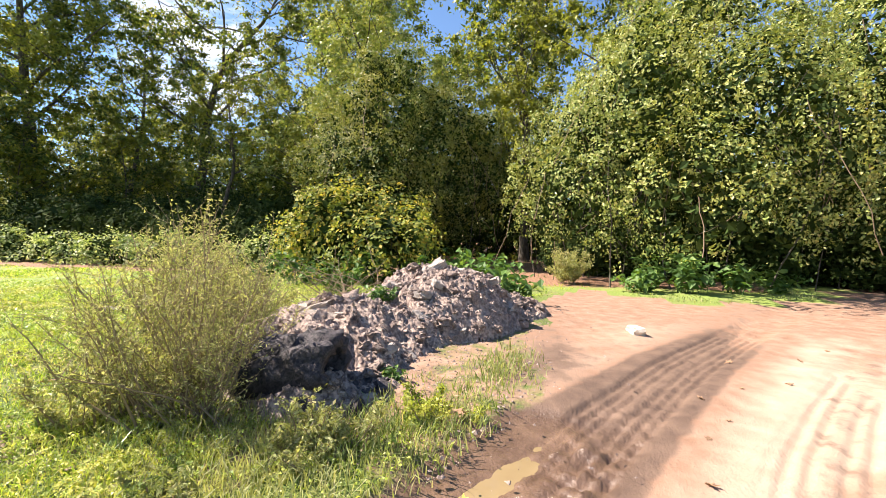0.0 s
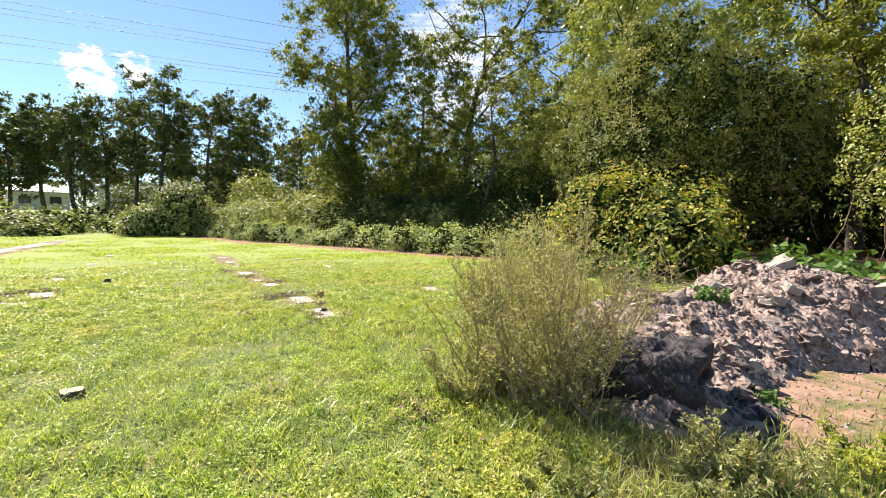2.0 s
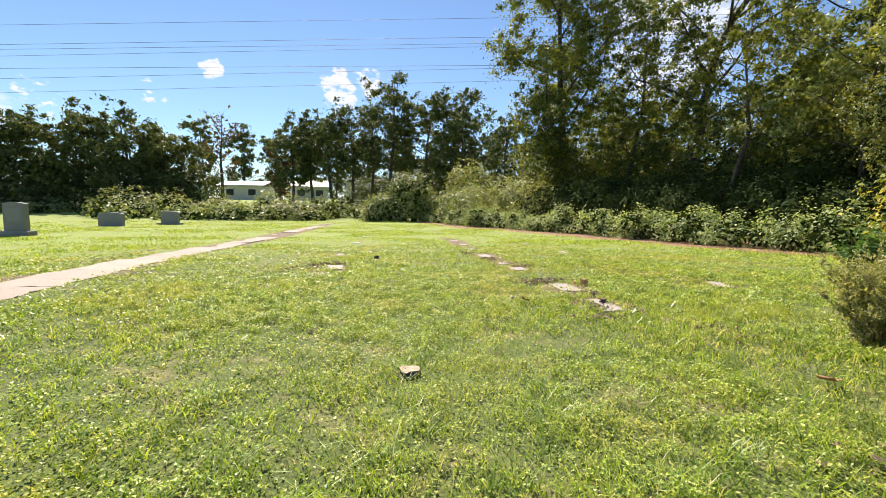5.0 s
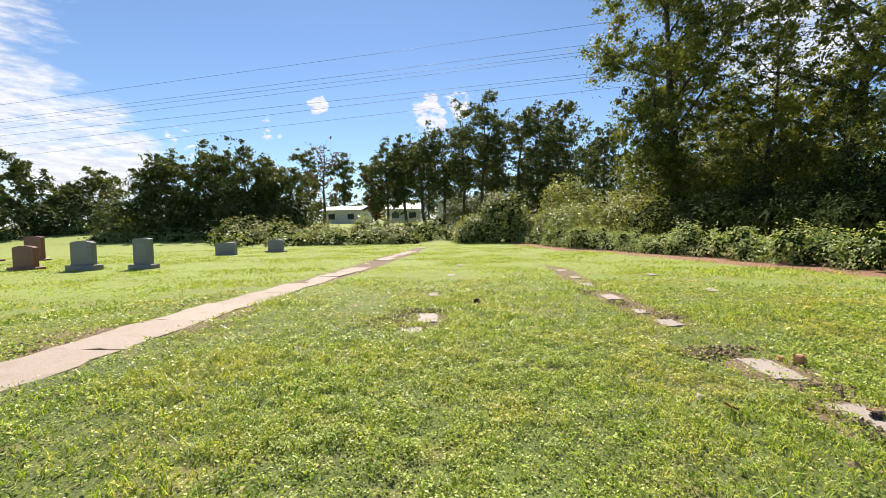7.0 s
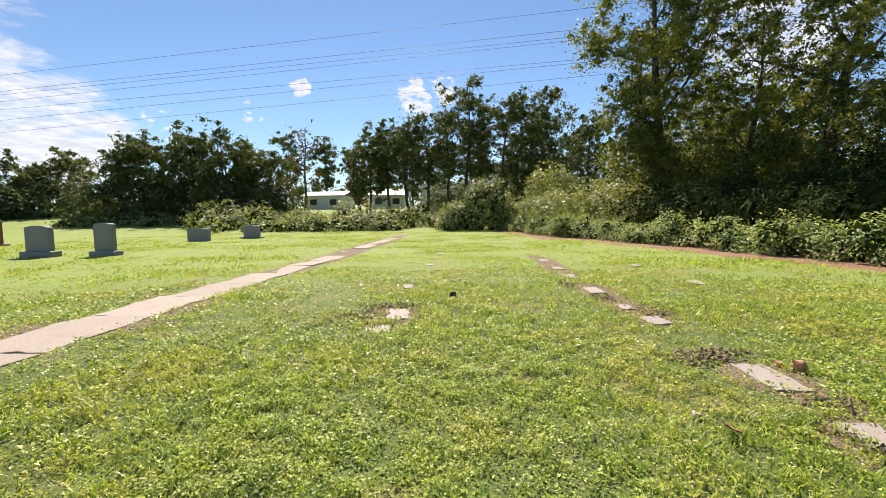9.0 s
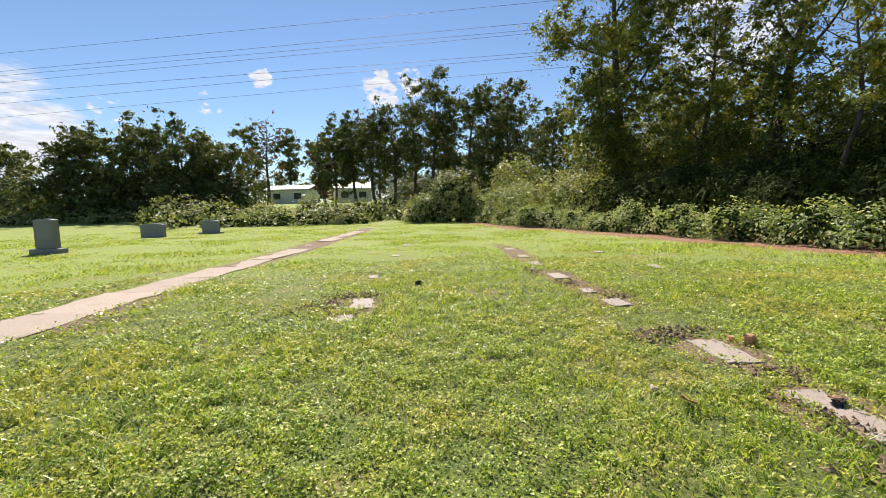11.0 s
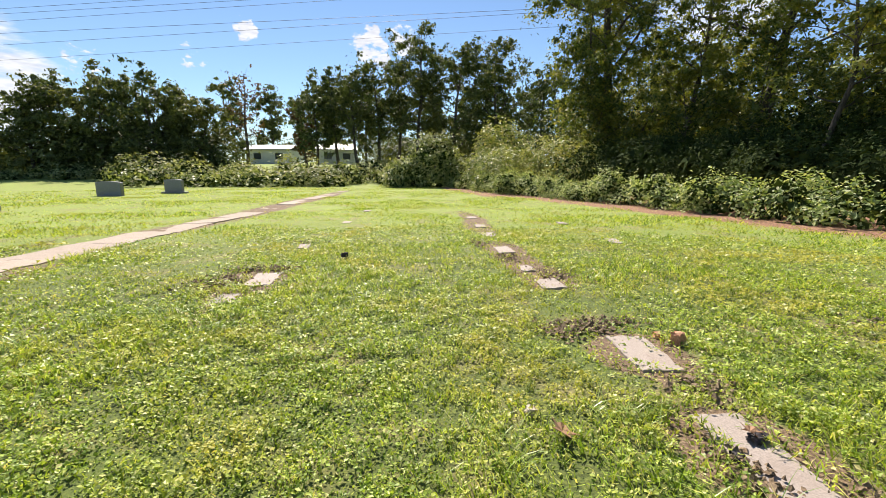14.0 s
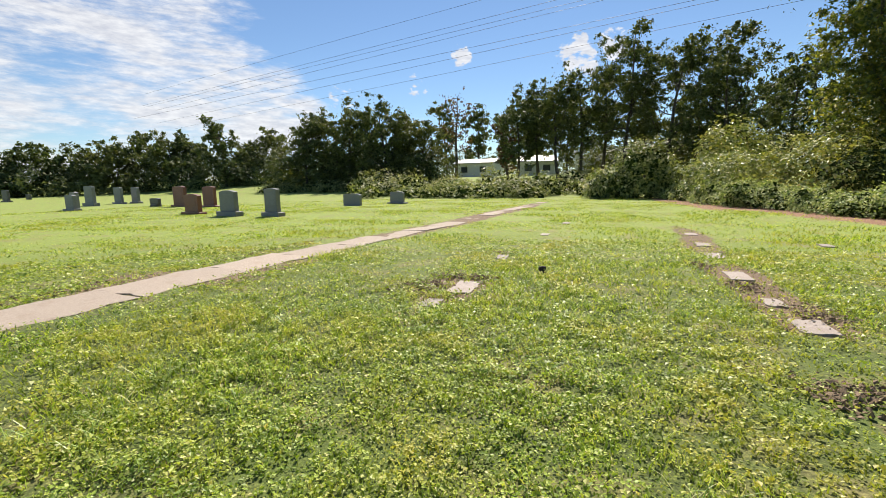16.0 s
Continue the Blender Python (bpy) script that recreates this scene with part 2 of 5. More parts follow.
M_LEAF_HEDGE = leaf_material("hedge_vine_leaves", [(0.0, (0.12, 0.19, 0.05)), (0.5, (0.28, 0.37, 0.13)), (0.85, (0.46, 0.52, 0.25)), (1.0, (0.58, 0.60, 0.34))], None, 1, 0.38, 0.35, None, 0.4)
M_LEAF_KUDZU = leaf_material("creeper_leaves", [(0.0, (0.06, 0.10, 0.025)), (0.5, (0.19, 0.245, 0.075)), (1.0, (0.40, 0.43, 0.19))], (0.28, 0.29, 0.09), 0.12, 0.34, 0.3, None, 0.5)
M_LEAF_GOLD = leaf_material("yellowing_leaves", [(0.0, (0.14, 0.19, 0.04)), (0.45, (0.24, 0.28, 0.05)), (0.8, (0.44, 0.40, 0.08)), (1.0, (0.58, 0.42, 0.10))], (0.15, 0.2, 0.04), 0.5, 0.35)
M_LEAF_WEED = leaf_material("broad_weed_leaves", [(0.0, (0.05, 0.11, 0.025)), (0.6, (0.10, 0.19, 0.04)), (1.0, (0.19, 0.28, 0.07))], None, 1, 0.3, 0.4)
M_LEAF_BUSH = leaf_material("dusty_bush_leaves", [(0.0, (0.20, 0.21, 0.08)), (0.5, (0.37, 0.39, 0.155)), (0.85, (0.52, 0.52, 0.25)), (1.0, (0.56, 0.49, 0.31))], None, 1, 0.38)
# grey-green far leaves, lightened so the colour takes in distance haze
M_LEAF_FAR = leaf_material("far_leaves", [(0.0, (0.04, 0.06, 0.02)), (0.5, (0.09, 0.125, 0.04)), (1.0, (0.18, 0.21, 0.08))], (0.16, 0.17, 0.05), 0.08, 0.28)
M_LEAF_RUST = leaf_material("rusty_leaves", [(0.0, (0.07, 0.05, 0.03)), (0.6, (0.14, 0.08, 0.04)), (1.0, (0.22, 0.13, 0.07))], None, 1, 0.3)
M_BARK = bark_material("bark", (0.035, 0.028, 0.02), (0.12, 0.10, 0.08))
M_TWIG = plain("dry_twig", (0.24, 0.17, 0.11), 0.85)
M_STEM = plain("weed_stem", (0.26, 0.19, 0.11), 0.8)
M_CONCRETE = stone_material("worn_concrete", (0.30, 0.25, 0.20), (0.46, 0.385, 0.31), 70.0, 0.9, 0.3, (0.26, 0.19, 0.13), 0.6)
M_MARKER = stone_material("pale_marker_stone", (0.27, 0.23, 0.20), (0.41, 0.355, 0.31), 90.0, 0.8, 0.25, (0.24, 0.18, 0.13), 0.6)
M_GRANITE = stone_material("grey_granite", (0.155, 0.16, 0.17), (0.26, 0.265, 0.275), 120.0, 0.55, 0.15, (0.14, 0.14, 0.14), 0.35)
M_GRANITE_DARK = stone_material("dark_granite", (0.07, 0.07, 0.075), (0.13, 0.13, 0.135), 120.0, 0.5, 0.15)
M_GRANITE_RED = stone_material("red_granite", (0.16, 0.055, 0.045), (0.27, 0.11, 0.09), 120.0, 0.45, 0.12, (0.10, 0.04, 0.035), 0.35)
M_RUBBLE = stone_material("rubble_stone", (0.27, 0.23, 0.20), (0.44, 0.38, 0.33), 40.0, 0.9, 0.6, (0.17, 0.13, 0.11), 0.6)
M_WHITE_STONE = stone_material("chalky_stone", (0.48, 0.40, 0.31), (0.64, 0.56, 0.45), 40.0, 0.9, 0.5, (0.45, 0.34, 0.22), 0.4)
M_BRICK = stone_material("broken_brick", (0.42, 0.20, 0.11), (0.58, 0.34, 0.20), 60.0, 0.9, 0.5, (0.45, 0.36, 0.27), 0.5)
M_BRICK_PALE = stone_material("tan_stone", (0.40, 0.27, 0.17), (0.55, 0.40, 0.27), 40.0, 0.9, 0.5, (0.35, 0.25, 0.16), 0.4)
M_CHAR = stone_material("charred_wood", (0.012, 0.011, 0.013), (0.075, 0.06, 0.065), 35.0, 0.8, 1.0, (0.02, 0.018, 0.02), 0.6)
M_PILE = stone_material("spoil_heap", (0.13, 0.092, 0.08), (0.45, 0.345, 0.285), 22.0, 0.95, 1.0, (0.11, 0.078, 0.068), 0.7)
M_DRYLEAF = leaf_material("fallen_leaf", [(0.0, (0.25, 0.14, 0.08)), (1.0, (0.42, 0.27, 0.17))], None, 1, 0.2, 0.7)
M_WALL = plain("white_siding", (0.72, 0.72, 0.70), 0.7, 0, 0.1, 2.0)
M_ROOF = plain("pale_metal_roof", (0.42, 0.43, 0.45), 0.5, 0, 0.15, 1.0)
M_GLASS = plain("dark_window_glass", (0.05, 0.06, 0.07), 0.1, 0, 0.2)
M_CABLE = plain("cable", (0.03, 0.03, 0.032), 0.6)
M_YELLOW = plain("yellow_leaf", (0.75, 0.55, 0.04), 0.6)

# ---------------------------------------------------------------- mesh helpers

def mesh_of(name, verts, faces, mat=None, smooth=False):
    """A mesh from an (n, 3) array and an (m, k) array of faces, or from lists."""
    me = bpy.data.meshes.new(name)
    verts = np.asarray(verts, dtype=np.float32)
    if isinstance(faces, np.ndarray):
        m, k = faces.shape
        me.vertices.add(len(verts))
        me.vertices.foreach_set("co", verts.ravel())
        me.loops.add(m * k)
        me.loops.foreach_set("vertex_index", faces.astype(np.int32).ravel())
        me.polygons.add(m)
        me.polygons.foreach_set("loop_start", np.arange(0, m * k, k, dtype=np.int32))
        me.update(calc_edges=True)
    else:
        me.from_pydata(verts.tolist(), [], faces)
        me.update()
    me.polygons.foreach_set("use_smooth", np.full(len(me.polygons), smooth))
    if mat:
        me.materials.append(mat)
    return me


def part(name, me, parent, label="", m=None):
    ob = new(name, me)
    ob.parent = parent
    if m is not None:
        ob.matrix_basis = m
    if label:
        ob["label"] = label
    return ob


def thing(name, label, category, group="", kind="", at=None, me=None):
    ob = new(name, me)
    if at is not None:
        ob.matrix_basis = at
    return tagged(ob, label, category, group, kind)


class Tubes:
    """Gathers tapered tubes into one mesh."""

    def __init__(self):
        self.v, self.f, self.n = [], [], 0

    def add(self, pts, radii, sides=6):
        pts, radii = np.asarray(pts, float), np.asarray(radii, float)
        t = np.gradient(pts, axis=0)
        t /= np.linalg.norm(t, axis=1, keepdims=True) + 1e-9
        ref = np.where(np.abs(t[:, 2:3]) > 0.9, [[1.0, 0, 0]], [[0, 0, 1.0]])
        u = np.cross(t, ref)
        u /= np.linalg.norm(u, axis=1, keepdims=True) + 1e-9
        w = np.cross(t, u)
        a = np.linspace(0, 2 * math.pi, sides, endpoint=False)
        ring = pts[:, None] + radii[:, None, None] * (np.cos(a)[None, :, None] * u[:, None] + np.sin(a)[None, :, None] * w[:, None])
        self.v.append(ring.reshape(-1, 3))
        k = len(pts)
        i = np.arange(k - 1)[:, None] * sides + np.arange(sides)[None]
        j = np.arange(k - 1)[:, None] * sides + (np.arange(sides)[None] + 1) % sides
        self.f.append(np.stack([i, j, j + sides, i + sides], -1).reshape(-1, 4) + self.n)
        self.n += k * sides

    def mesh(self, name, mat):
        return mesh_of(name, np.concatenate(self.v), np.concatenate(self.f), mat, True)


def wander(rng, start, way, length, n, wob, lift=0.0):
    """A wandering line: points from start, roughly along way."""
    p, d = np.array(start, float), np.array(way, float)
    d /= np.linalg.norm(d)
    pts = [p.copy()]
    for _ in range(n):
        d = d + rng.normal(0, wob, 3) + (0, 0, lift)
        d /= np.linalg.norm(d)
        p = p + d * length / n
        pts.append(p.copy())
    return np.array(pts)


def leaves(rng, centres, out, size, spread=0.5, aspect=0.62, droop=0.25, far=False):
    """Folded leaf blades at centres, their faces turned roughly towards out."""
    n = len(centres)
    nor = out + rng.normal(0, spread, (n, 3))
    nor /= np.linalg.norm(nor, axis=1, keepdims=True) + 1e-9
    tip = np.cross(nor, rng.normal(0, 1, (n, 3)))
    tip[:, 2] -= droop
    tip -= nor * (tip * nor).sum(1, keepdims=True)
    tip /= np.linalg.norm(tip, axis=1, keepdims=True) + 1e-9
    side = np.cross(nor, tip)
    s = (size * rng.uniform(0.6, 1.35, n))[:, None]
    base, end = centres - tip * s * 0.5, centres + tip * s * 0.5 - nor * s * 0.12
    if far:
        v = np.stack([base - side * s * aspect * 0.5, base + side * s * aspect * 0.5, end], 1).reshape(-1, 3)
        return v, np.arange(3 * n).reshape(-1, 3)
    mid = centres - tip * s * 0.06 + nor * s * 0.07
    v = np.stack([base, mid - side * s * aspect * 0.5, end, mid + side * s * aspect * 0.5], 1).reshape(-1, 3)
    f = np.arange(4 * n).reshape(-1, 4)
    return v, f


def leaf_mesh(name, batches, mat):
    vs, fs, n = [], [], 0
    for v, f in batches:
        vs.append(v)
        fs.append(f + n)
        n += len(v)
    return mesh_of(name, np.concatenate(vs), np.concatenate(fs), mat)


def ball(rng, n):
    d = rng.normal(0, 1, (n, 3))
    return d / (np.linalg.norm(d, axis=1, keepdims=True) + 1e-9)


def smooth01(x):
    x = np.clip(x, 0, 1)
    return x * x * (3 - 2 * x)


def vnoise(x, y, scale, seed=0):
    """Smooth value noise on arrays, about 0 to 1."""
    x, y = np.asarray(x, float) * scale + seed * 17.3, np.asarray(y, float) * scale + seed * 9.7
    xi, yi = np.floor(x), np.floor(y)
    fx, fy = smooth01(x - xi), smooth01(y - yi)

    def h(a, b):
        return np.modf(np.abs(np.sin(a * 127.1 + b * 311.7 + seed) * 43758.5453))[0]

    return (h(xi, yi) * (1 - fx) + h(xi + 1, yi) * fx) * (1 - fy) + (h(xi, yi + 1) * (1 - fx) + h(xi + 1, yi + 1) * fx) * fy


def inside(poly, x, y):
    """Which points lie in a polygon."""
    res = np.zeros(np.shape(x), bool)
    for (x0, y0), (x1, y1) in zip(poly, poly[1:] + poly[:1]):
        res ^= ((y0 > y) != (y1 > y)) & (x < (x1 - x0) * (y - y0) / (y1 - y0 + 1e-12) + x0)
    return res


def dist_line(line, x, y):
    """Distance to a polyline."""
    best = np.full(np.shape(x), 1e9)
    for (x0, y0), (x1, y1) in zip(line, line[1:]):
        dx, dy = x1 - x0, y1 - y0
        s = np.clip(((x - x0) * dx + (y - y0) * dy) / (dx * dx + dy * dy), 0, 1)
        best = np.minimum(best, np.hypot(x - x0 - s * dx, y - y0 - s * dy))
    return best


# ---------------------------------------------------------------- plan
ROAD = [(-6, -14), (0.2, -4.6), (1.7, -2.7), (2.65, -1.85), (3.4, -1.95), (4.3, -2.3), (5.2, -2.25), (6.3, -1.75),
        (7.4, -1.9), (9.4, -1.4), (12.6, -2.1), (11.6, -3.2), (11.0, -4.2), (11.4, -5.4), (13.2, -7.2), (20, -11), (42, -22), (42, -40), (-6, -40)]
HEDGE = [(13.6, 6.2), (12.2, 9.2), (11.3, 12.2), (10.7, 15.2), (10.2, 19.0), (9.2, 22.6), (7.6, 26.4), (7.2, 32.0), (6.4, 37.0)]
WALK_LINE = [(-4.85, -6.0), (-4.35, 5.0), (-4.05, 9.0), (-3.25, 15.0), (-2.3, 23.0), (-1.55, 31.5)]
TREAD = [(2.2, -1.98), (3.2, -2.36), (4.2, -2.72), (5.9, -3.36), (8.3, -4.5), (12, -6.4)]
TREAD_2 = [(2.2, -3.1), (4.15, -3.9), (5.2, -4.4), (8, -5.9)]
# flat markers: x, y, width, length, turn in degrees
MARKERS = [(2.95, 3.72, 0.27, 0.68, -8), (3.08, 4.86, 0.29, 0.62, -8), (3.13, 6.80, 0.27, 0.46, -4), (3.12, 7.62, 0.18, 0.34, 0),
           (3.18, 8.98, 0.26, 0.54, -3), (3.34, 10.75, 0.27, 0.6, -5), (3.44, 12.05, 0.24, 0.44, -5), (3.64, 14.1, 0.26, 0.46, -5),
           (-0.24, 7.42, 0.30, 0.66, 0), (-0.40, 6.62, 0.24, 0.34, 4), (-0.22, 9.86, 0.2, 0.4, 0), (0.22, 13.4, 0.2, 0.4, -4), (0.60, 16.6, 0.2, 0.5, -5),
           (5.45, 4.62, 0.24, 0.42, -20), (5.46, 9.60, 0.22, 0.45, -10), (5.62, 12.4, 0.2, 0.45, -8)]


def ground_height(x, y):
    x, y = np.asarray(x, float), np.asarray(y, float)
    z = 0.05 * (vnoise(x, y, 0.35, 1) - 0.5) * smooth01((np.hypot(x - 1, y - 2) - 1) / 6) + 0.022 * (vnoise(x, y, 2.2, 2) - 0.5)
    z = z + 3.2 * smooth01((y - 46) / 45)
    return z


def tread_height(x, y):
    """Lugs and ruts of the tyre tracks, and the churned mud beside them."""
    z = np.zeros(np.shape(x))
    d = dist_line(TREAD, x, y)
    band = smooth01((0.31 - d) / 0.08)
    near = smooth01((5.5 - np.asarray(x)) / 2.5)
    z += band * (-0.028 + 0.010 * np.tanh(2.5 * np.sin(d * 2 * math.pi / 0.088)))
    z += band * near * (0.06 * (vnoise(x, y, 6, 5) - 0.4) + 0.05 * (vnoise(x, y, 14, 7) - 0.45)) + band * 0.02 * (vnoise(x, y, 24, 6) - 0.5)
    d2 = dist_line(TREAD_2, x, y)
    z += smooth01((0.30 - d2) / 0.1) * (-0.02 + 0.012 * np.sin(d2 * 2 * math.pi / 0.1))
    return z


def pile_height(x, y):
    """The heap of spoil by the road."""
    def hump(cx, cy, rx, ry, h, p=1.0):
        return h * np.clip(1 - (np.abs((x - cx) / rx) ** 2 + np.abs((y - cy) / ry) ** 2) ** p, 0, None) ** 0.75
    z = np.maximum.reduce([hump(6.9, -0.35, 1.5, 1.25, 0.82), hump(5.7, 0.2, 1.7, 1.2, 0.50), hump(4.7, 0.0, 1.3, 0.95, 0.42),
                           hump(8.0, -0.9, 1.4, 0.9, 0.30), hump(4.0, -0.55, 0.8, 0.6, 0.20)])
    lump = 0.16 * (vnoise(x, y, 2.6, 11) - 0.5) + 0.09 * (vnoise(x, y, 6.5, 12) - 0.5) + 0.08 * (vnoise(x, y, 13, 13) - 0.5) + 0.06 * (vnoise(x, y, 25, 14) - 0.5)
    return z + lump * smooth01(z / 0.12)

# ---------------------------------------------------------------- ground and road


def build_ground():
    def lines(lo, hi, step, reach, side):
        core = np.arange(lo, hi + 1e-6, step)
        out, s, v = [], step, hi
        while v < reach:
            s = min(s * 1.35, 60)
            v += s
            out.append(v)
        low, s, v = [], step, lo
        while v > -side:
            s = min(s * 1.35, 60)
            v -= s
            low.append(v)
        return np.concatenate([low[::-1], core, out])

    xs, ys = lines(-0.5, 9.0, 0.08, 1500, 1500), lines(-5.5, 6.0, 0.08, 1500, 900)
    xs = np.unique(np.concatenate([xs[(xs < 1.48) | (xs > 8.02)], np.arange(1.5, 8.0, 0.026)]))
    ys = np.unique(np.concatenate([ys[(ys < -4.82) | (ys > -1.18)], np.arange(-4.8, -1.2, 0.026)]))
    gx, gy = np.meshgrid(xs, ys, indexing="ij")
    x, y = gx.ravel(), gy.ravel()
    wob = 0.22 * (vnoise(x, y, 2.5, 21) - 0.5) + 0.12 * (vnoise(x, y, 8, 22) - 0.5)
    road = inside(ROAD, x + wob, y + wob)
    edge = dist_line(ROAD[1:16], x, y)
    depth = np.where(road, smooth01(edge / 0.5), 0.0)
    z = ground_height(x, y) - 0.035 * depth + np.where(road, tread_height(x, y), 0)
    basin = smooth01((0.40 - dist_line(PUDDLE, x, y)) / 0.3) * (vnoise(x, y, 1.5, 41) * 0.3 + 0.8)
    z = z * (1 - 0.6 * basin) - 0.06 * basin
    n = len(ys)
    i = (np.arange(len(xs) - 1)[:, None] * n + np.arange(n - 1)[None]).ravel()
    quads = np.stack([i, i + n, i + n + 1, i + 1], 1)
    on_road = road[quads].sum(1) >= 2
    hedge_d = dist_line(HEDGE, x, y)
    heap = dist_line([(4.0, -0.6), (5.6, 0.0), (7.0, -0.6), (8.6, -1.0)], x, y)
    marker = np.full(x.shape, 9.0)
    for mx, my, w, l, a in MARKERS:
        marker = np.minimum(marker, np.hypot((x - mx) / 0.9, (y - my)) - l * 0.5)
    road_d = dist_line(TREAD, x, y)
    fields = {
        "pale": 0.9 * smooth01((road_d - 0.45) / 0.4) * smooth01((4.6 - np.hypot((x - 4.6) / 1.1, (y + 4.9) / 0.75)) / 2.2) * smooth01((vnoise(x, y, 1.4, 61) * 0.6 + vnoise(x, y, 4, 62) * 0.4 - 0.12) / 0.4),
        "far_lawn": smooth01((np.hypot(x - 0.7, y - 0.4) - 6) / 10),
        "dirt": np.where(road, 1.0, smooth01((0.10 - edge) / 0.25)) * np.where(y < 0, 1, 0) + 0.55 * smooth01((1.5 - np.hypot((x - 5.2) / 1.9, (y + 1.4) / 0.8)) / 0.5),
        "mud": smooth01((0.55 - road_d) / 0.25) * smooth01((9.5 - x) / 4) * 0.95 + 0.38 * smooth01((1.5 - road_d) / 0.8) * (y > -2.9 - 0.42 * (x - 4.6)) + smooth01((0.34 - dist_line(TREAD_2, x, y)) / 0.25) * 0.42
        + basin * 0.6 + 0.45 * smooth01((1.0 - np.hypot((x - 6.2) / 2.2, (y + 1.9) / 0.75)) / 0.7),
        "wet": np.clip(basin + smooth01((0.4 - dist_line(TREAD, x, y)) / 0.2) * smooth01((5 - x) / 2) * 0.7, 0, 1),
        "litter": smooth01((1.9 - hedge_d) / 0.9) + smooth01((x - 11.5 + 0.25 * y) / 2.5) * np.where(y < 6.5, 1, 0) * smooth01((y + 8) / 2) + smooth01((x - np.interp(y, [6, 12, 19, 26, 37, 40], [14, 11.4, 10.4, 7.9, 6.8, 300])) / 1.5) * np.where((y > 6) & (y < 45), 1, 0),
        "bare": np.clip(smooth01((0.26 - marker) / 0.3) * 0.7 + 0.75 * smooth01((0.9 - np.hypot((x - 3.25) / 0.55, (y - 7.2) / 0.9)) / 0.6) + 0.8 * smooth01((0.42 - np.abs(x - 3.15 - 0.045 * (y - 7))) / 0.3) * smooth01((y - 6.2) / 0.8) * smooth01((14.5 - y) / 2) * smooth01((vnoise(x, y, 1.3, 63) - 0.25) / 0.4) + 0.6 * smooth01((0.9 - np.hypot((x + 0.55) / 0.6, (y - 7.4) / 0.7)) / 0.6) + smooth01((1.15 - heap) / 0.6) + 0.22 * smooth01((vnoise(x, y, 0.9, 31) - 0.62) / 0.2)
                        + smooth01((0.80 - dist_line(WALK_LINE, x, y)) / 0.3) * (0.3 + 0.7 * smooth01((vnoise(x, y, 1.2, 64) - 0.3) / 0.3)) + smooth01((1.0 - np.hypot(x - 3.0, y + 0.7)) / 0.8) * 0.6, 0, 1),
    }
    for name, mask, label, cat in (("ground", ~on_road, "mown lawn with clover, thatch and bare earth", "lawn"), ("road", on_road, "tan dirt road with muddy tyre tracks", "dirt road")):
        q = quads[mask]
        used, inv = np.unique(q, return_inverse=True)
        me = mesh_of(name, np.stack([x, y, z], 1)[used], inv.reshape(-1, 4), M_EARTH, True)
        for key, val in fields.items():
            at = me.attributes.new(key, "FLOAT", "POINT")
            at.data.foreach_set("value", np.clip(val[used], 0, 1).astype(np.float32))
        tagged(new(name, me), label, cat, kind="structure")


PUDDLE = [(2.75, -1.95), (3.3, -2.05), (3.9, -2.22)]
build_ground()
# the puddle, a thin sheet of brown water in the ruts
pv = [(3.3 + 0.62 * math.cos(a) * (1 + 0.1 * math.sin(3 * a)), -2.1 - 0.22 * math.cos(a) + 0.17 * math.sin(a) * (1 + 0.25 * math.cos(4 * a)), -0.07) for a in np.linspace(0, 2 * math.pi, 40, endpoint=False)]
tagged(new("water", mesh_of("water", pv, [list(range(40))], M_WATER)), "shallow brown puddle at the edge of the dirt road", "puddle", kind="structure")


def rough_block(rng, sx, sy, sz, cuts=2, jag=0.12, bevel=0.12):
    """An uneven block with worn edges, its base at z = 0."""
    bm = bmesh.new()
    bmesh.ops.create_cube(bm, size=1.0)
    bmesh.ops.bevel(bm, geom=bm.edges[:], offset=bevel, segments=1, affect="EDGES")
    if cuts > 1:
        bmesh.ops.subdivide_edges(bm, edges=bm.edges[:], cuts=cuts - 1, use_grid_fill=True)
    for v in bm.verts:
        v.co += Vector(rng.normal(0, jag * 0.5, 3))
        v.co = Vector((v.co.x * sx, v.co.y * sy, (v.co.z + 0.5) * sz))
    me = bpy.data.meshes.new("block")
    bm.to_mesh(me)
    bm.free()
    return me


def with_mat(me, mat, smooth=False):
    me.materials.append(mat)
    me.polygons.foreach_set("use_smooth", np.full(len(me.polygons), smooth))
    return me


def slab_mesh(rng, w, l, t, mat, jag=0.012):
    """A thin worn slab with a slightly ragged outline, standing t proud of z = 0."""
    n = 6
    ring = []
    for (x0, y0), (x1, y1) in (((-1, -1), (1, -1)), ((1, -1), (1, 1)), ((1, 1), (-1, 1)), ((-1, 1), (-1, -1))):
        for s in np.linspace(0, 1, n)[:-1]:
            ring.append(((x0 + (x1 - x0) * s) * w / 2 + rng.normal(0, jag), (y0 + (y1 - y0) * s) * l / 2 + rng.normal(0, jag)))
    k = len(ring)
    v = [(x, y, -0.06) for x, y in ring] + [(x, y, t * 0.6) for x, y in ring] + [(x * 0.97, y * 0.985, t + rng.normal(0, 0.0015)) for x, y in ring] + [(0, 0, t)]
    f = []
    for a in range(k):
        b = (a + 1) % k
        f += [(a, b, b + k, a + k), (a + k, b + k, b + 2 * k, a + 2 * k), (a + 2 * k, b + 2 * k, 3 * k)]
    return mesh_of("slab", v, f, mat)


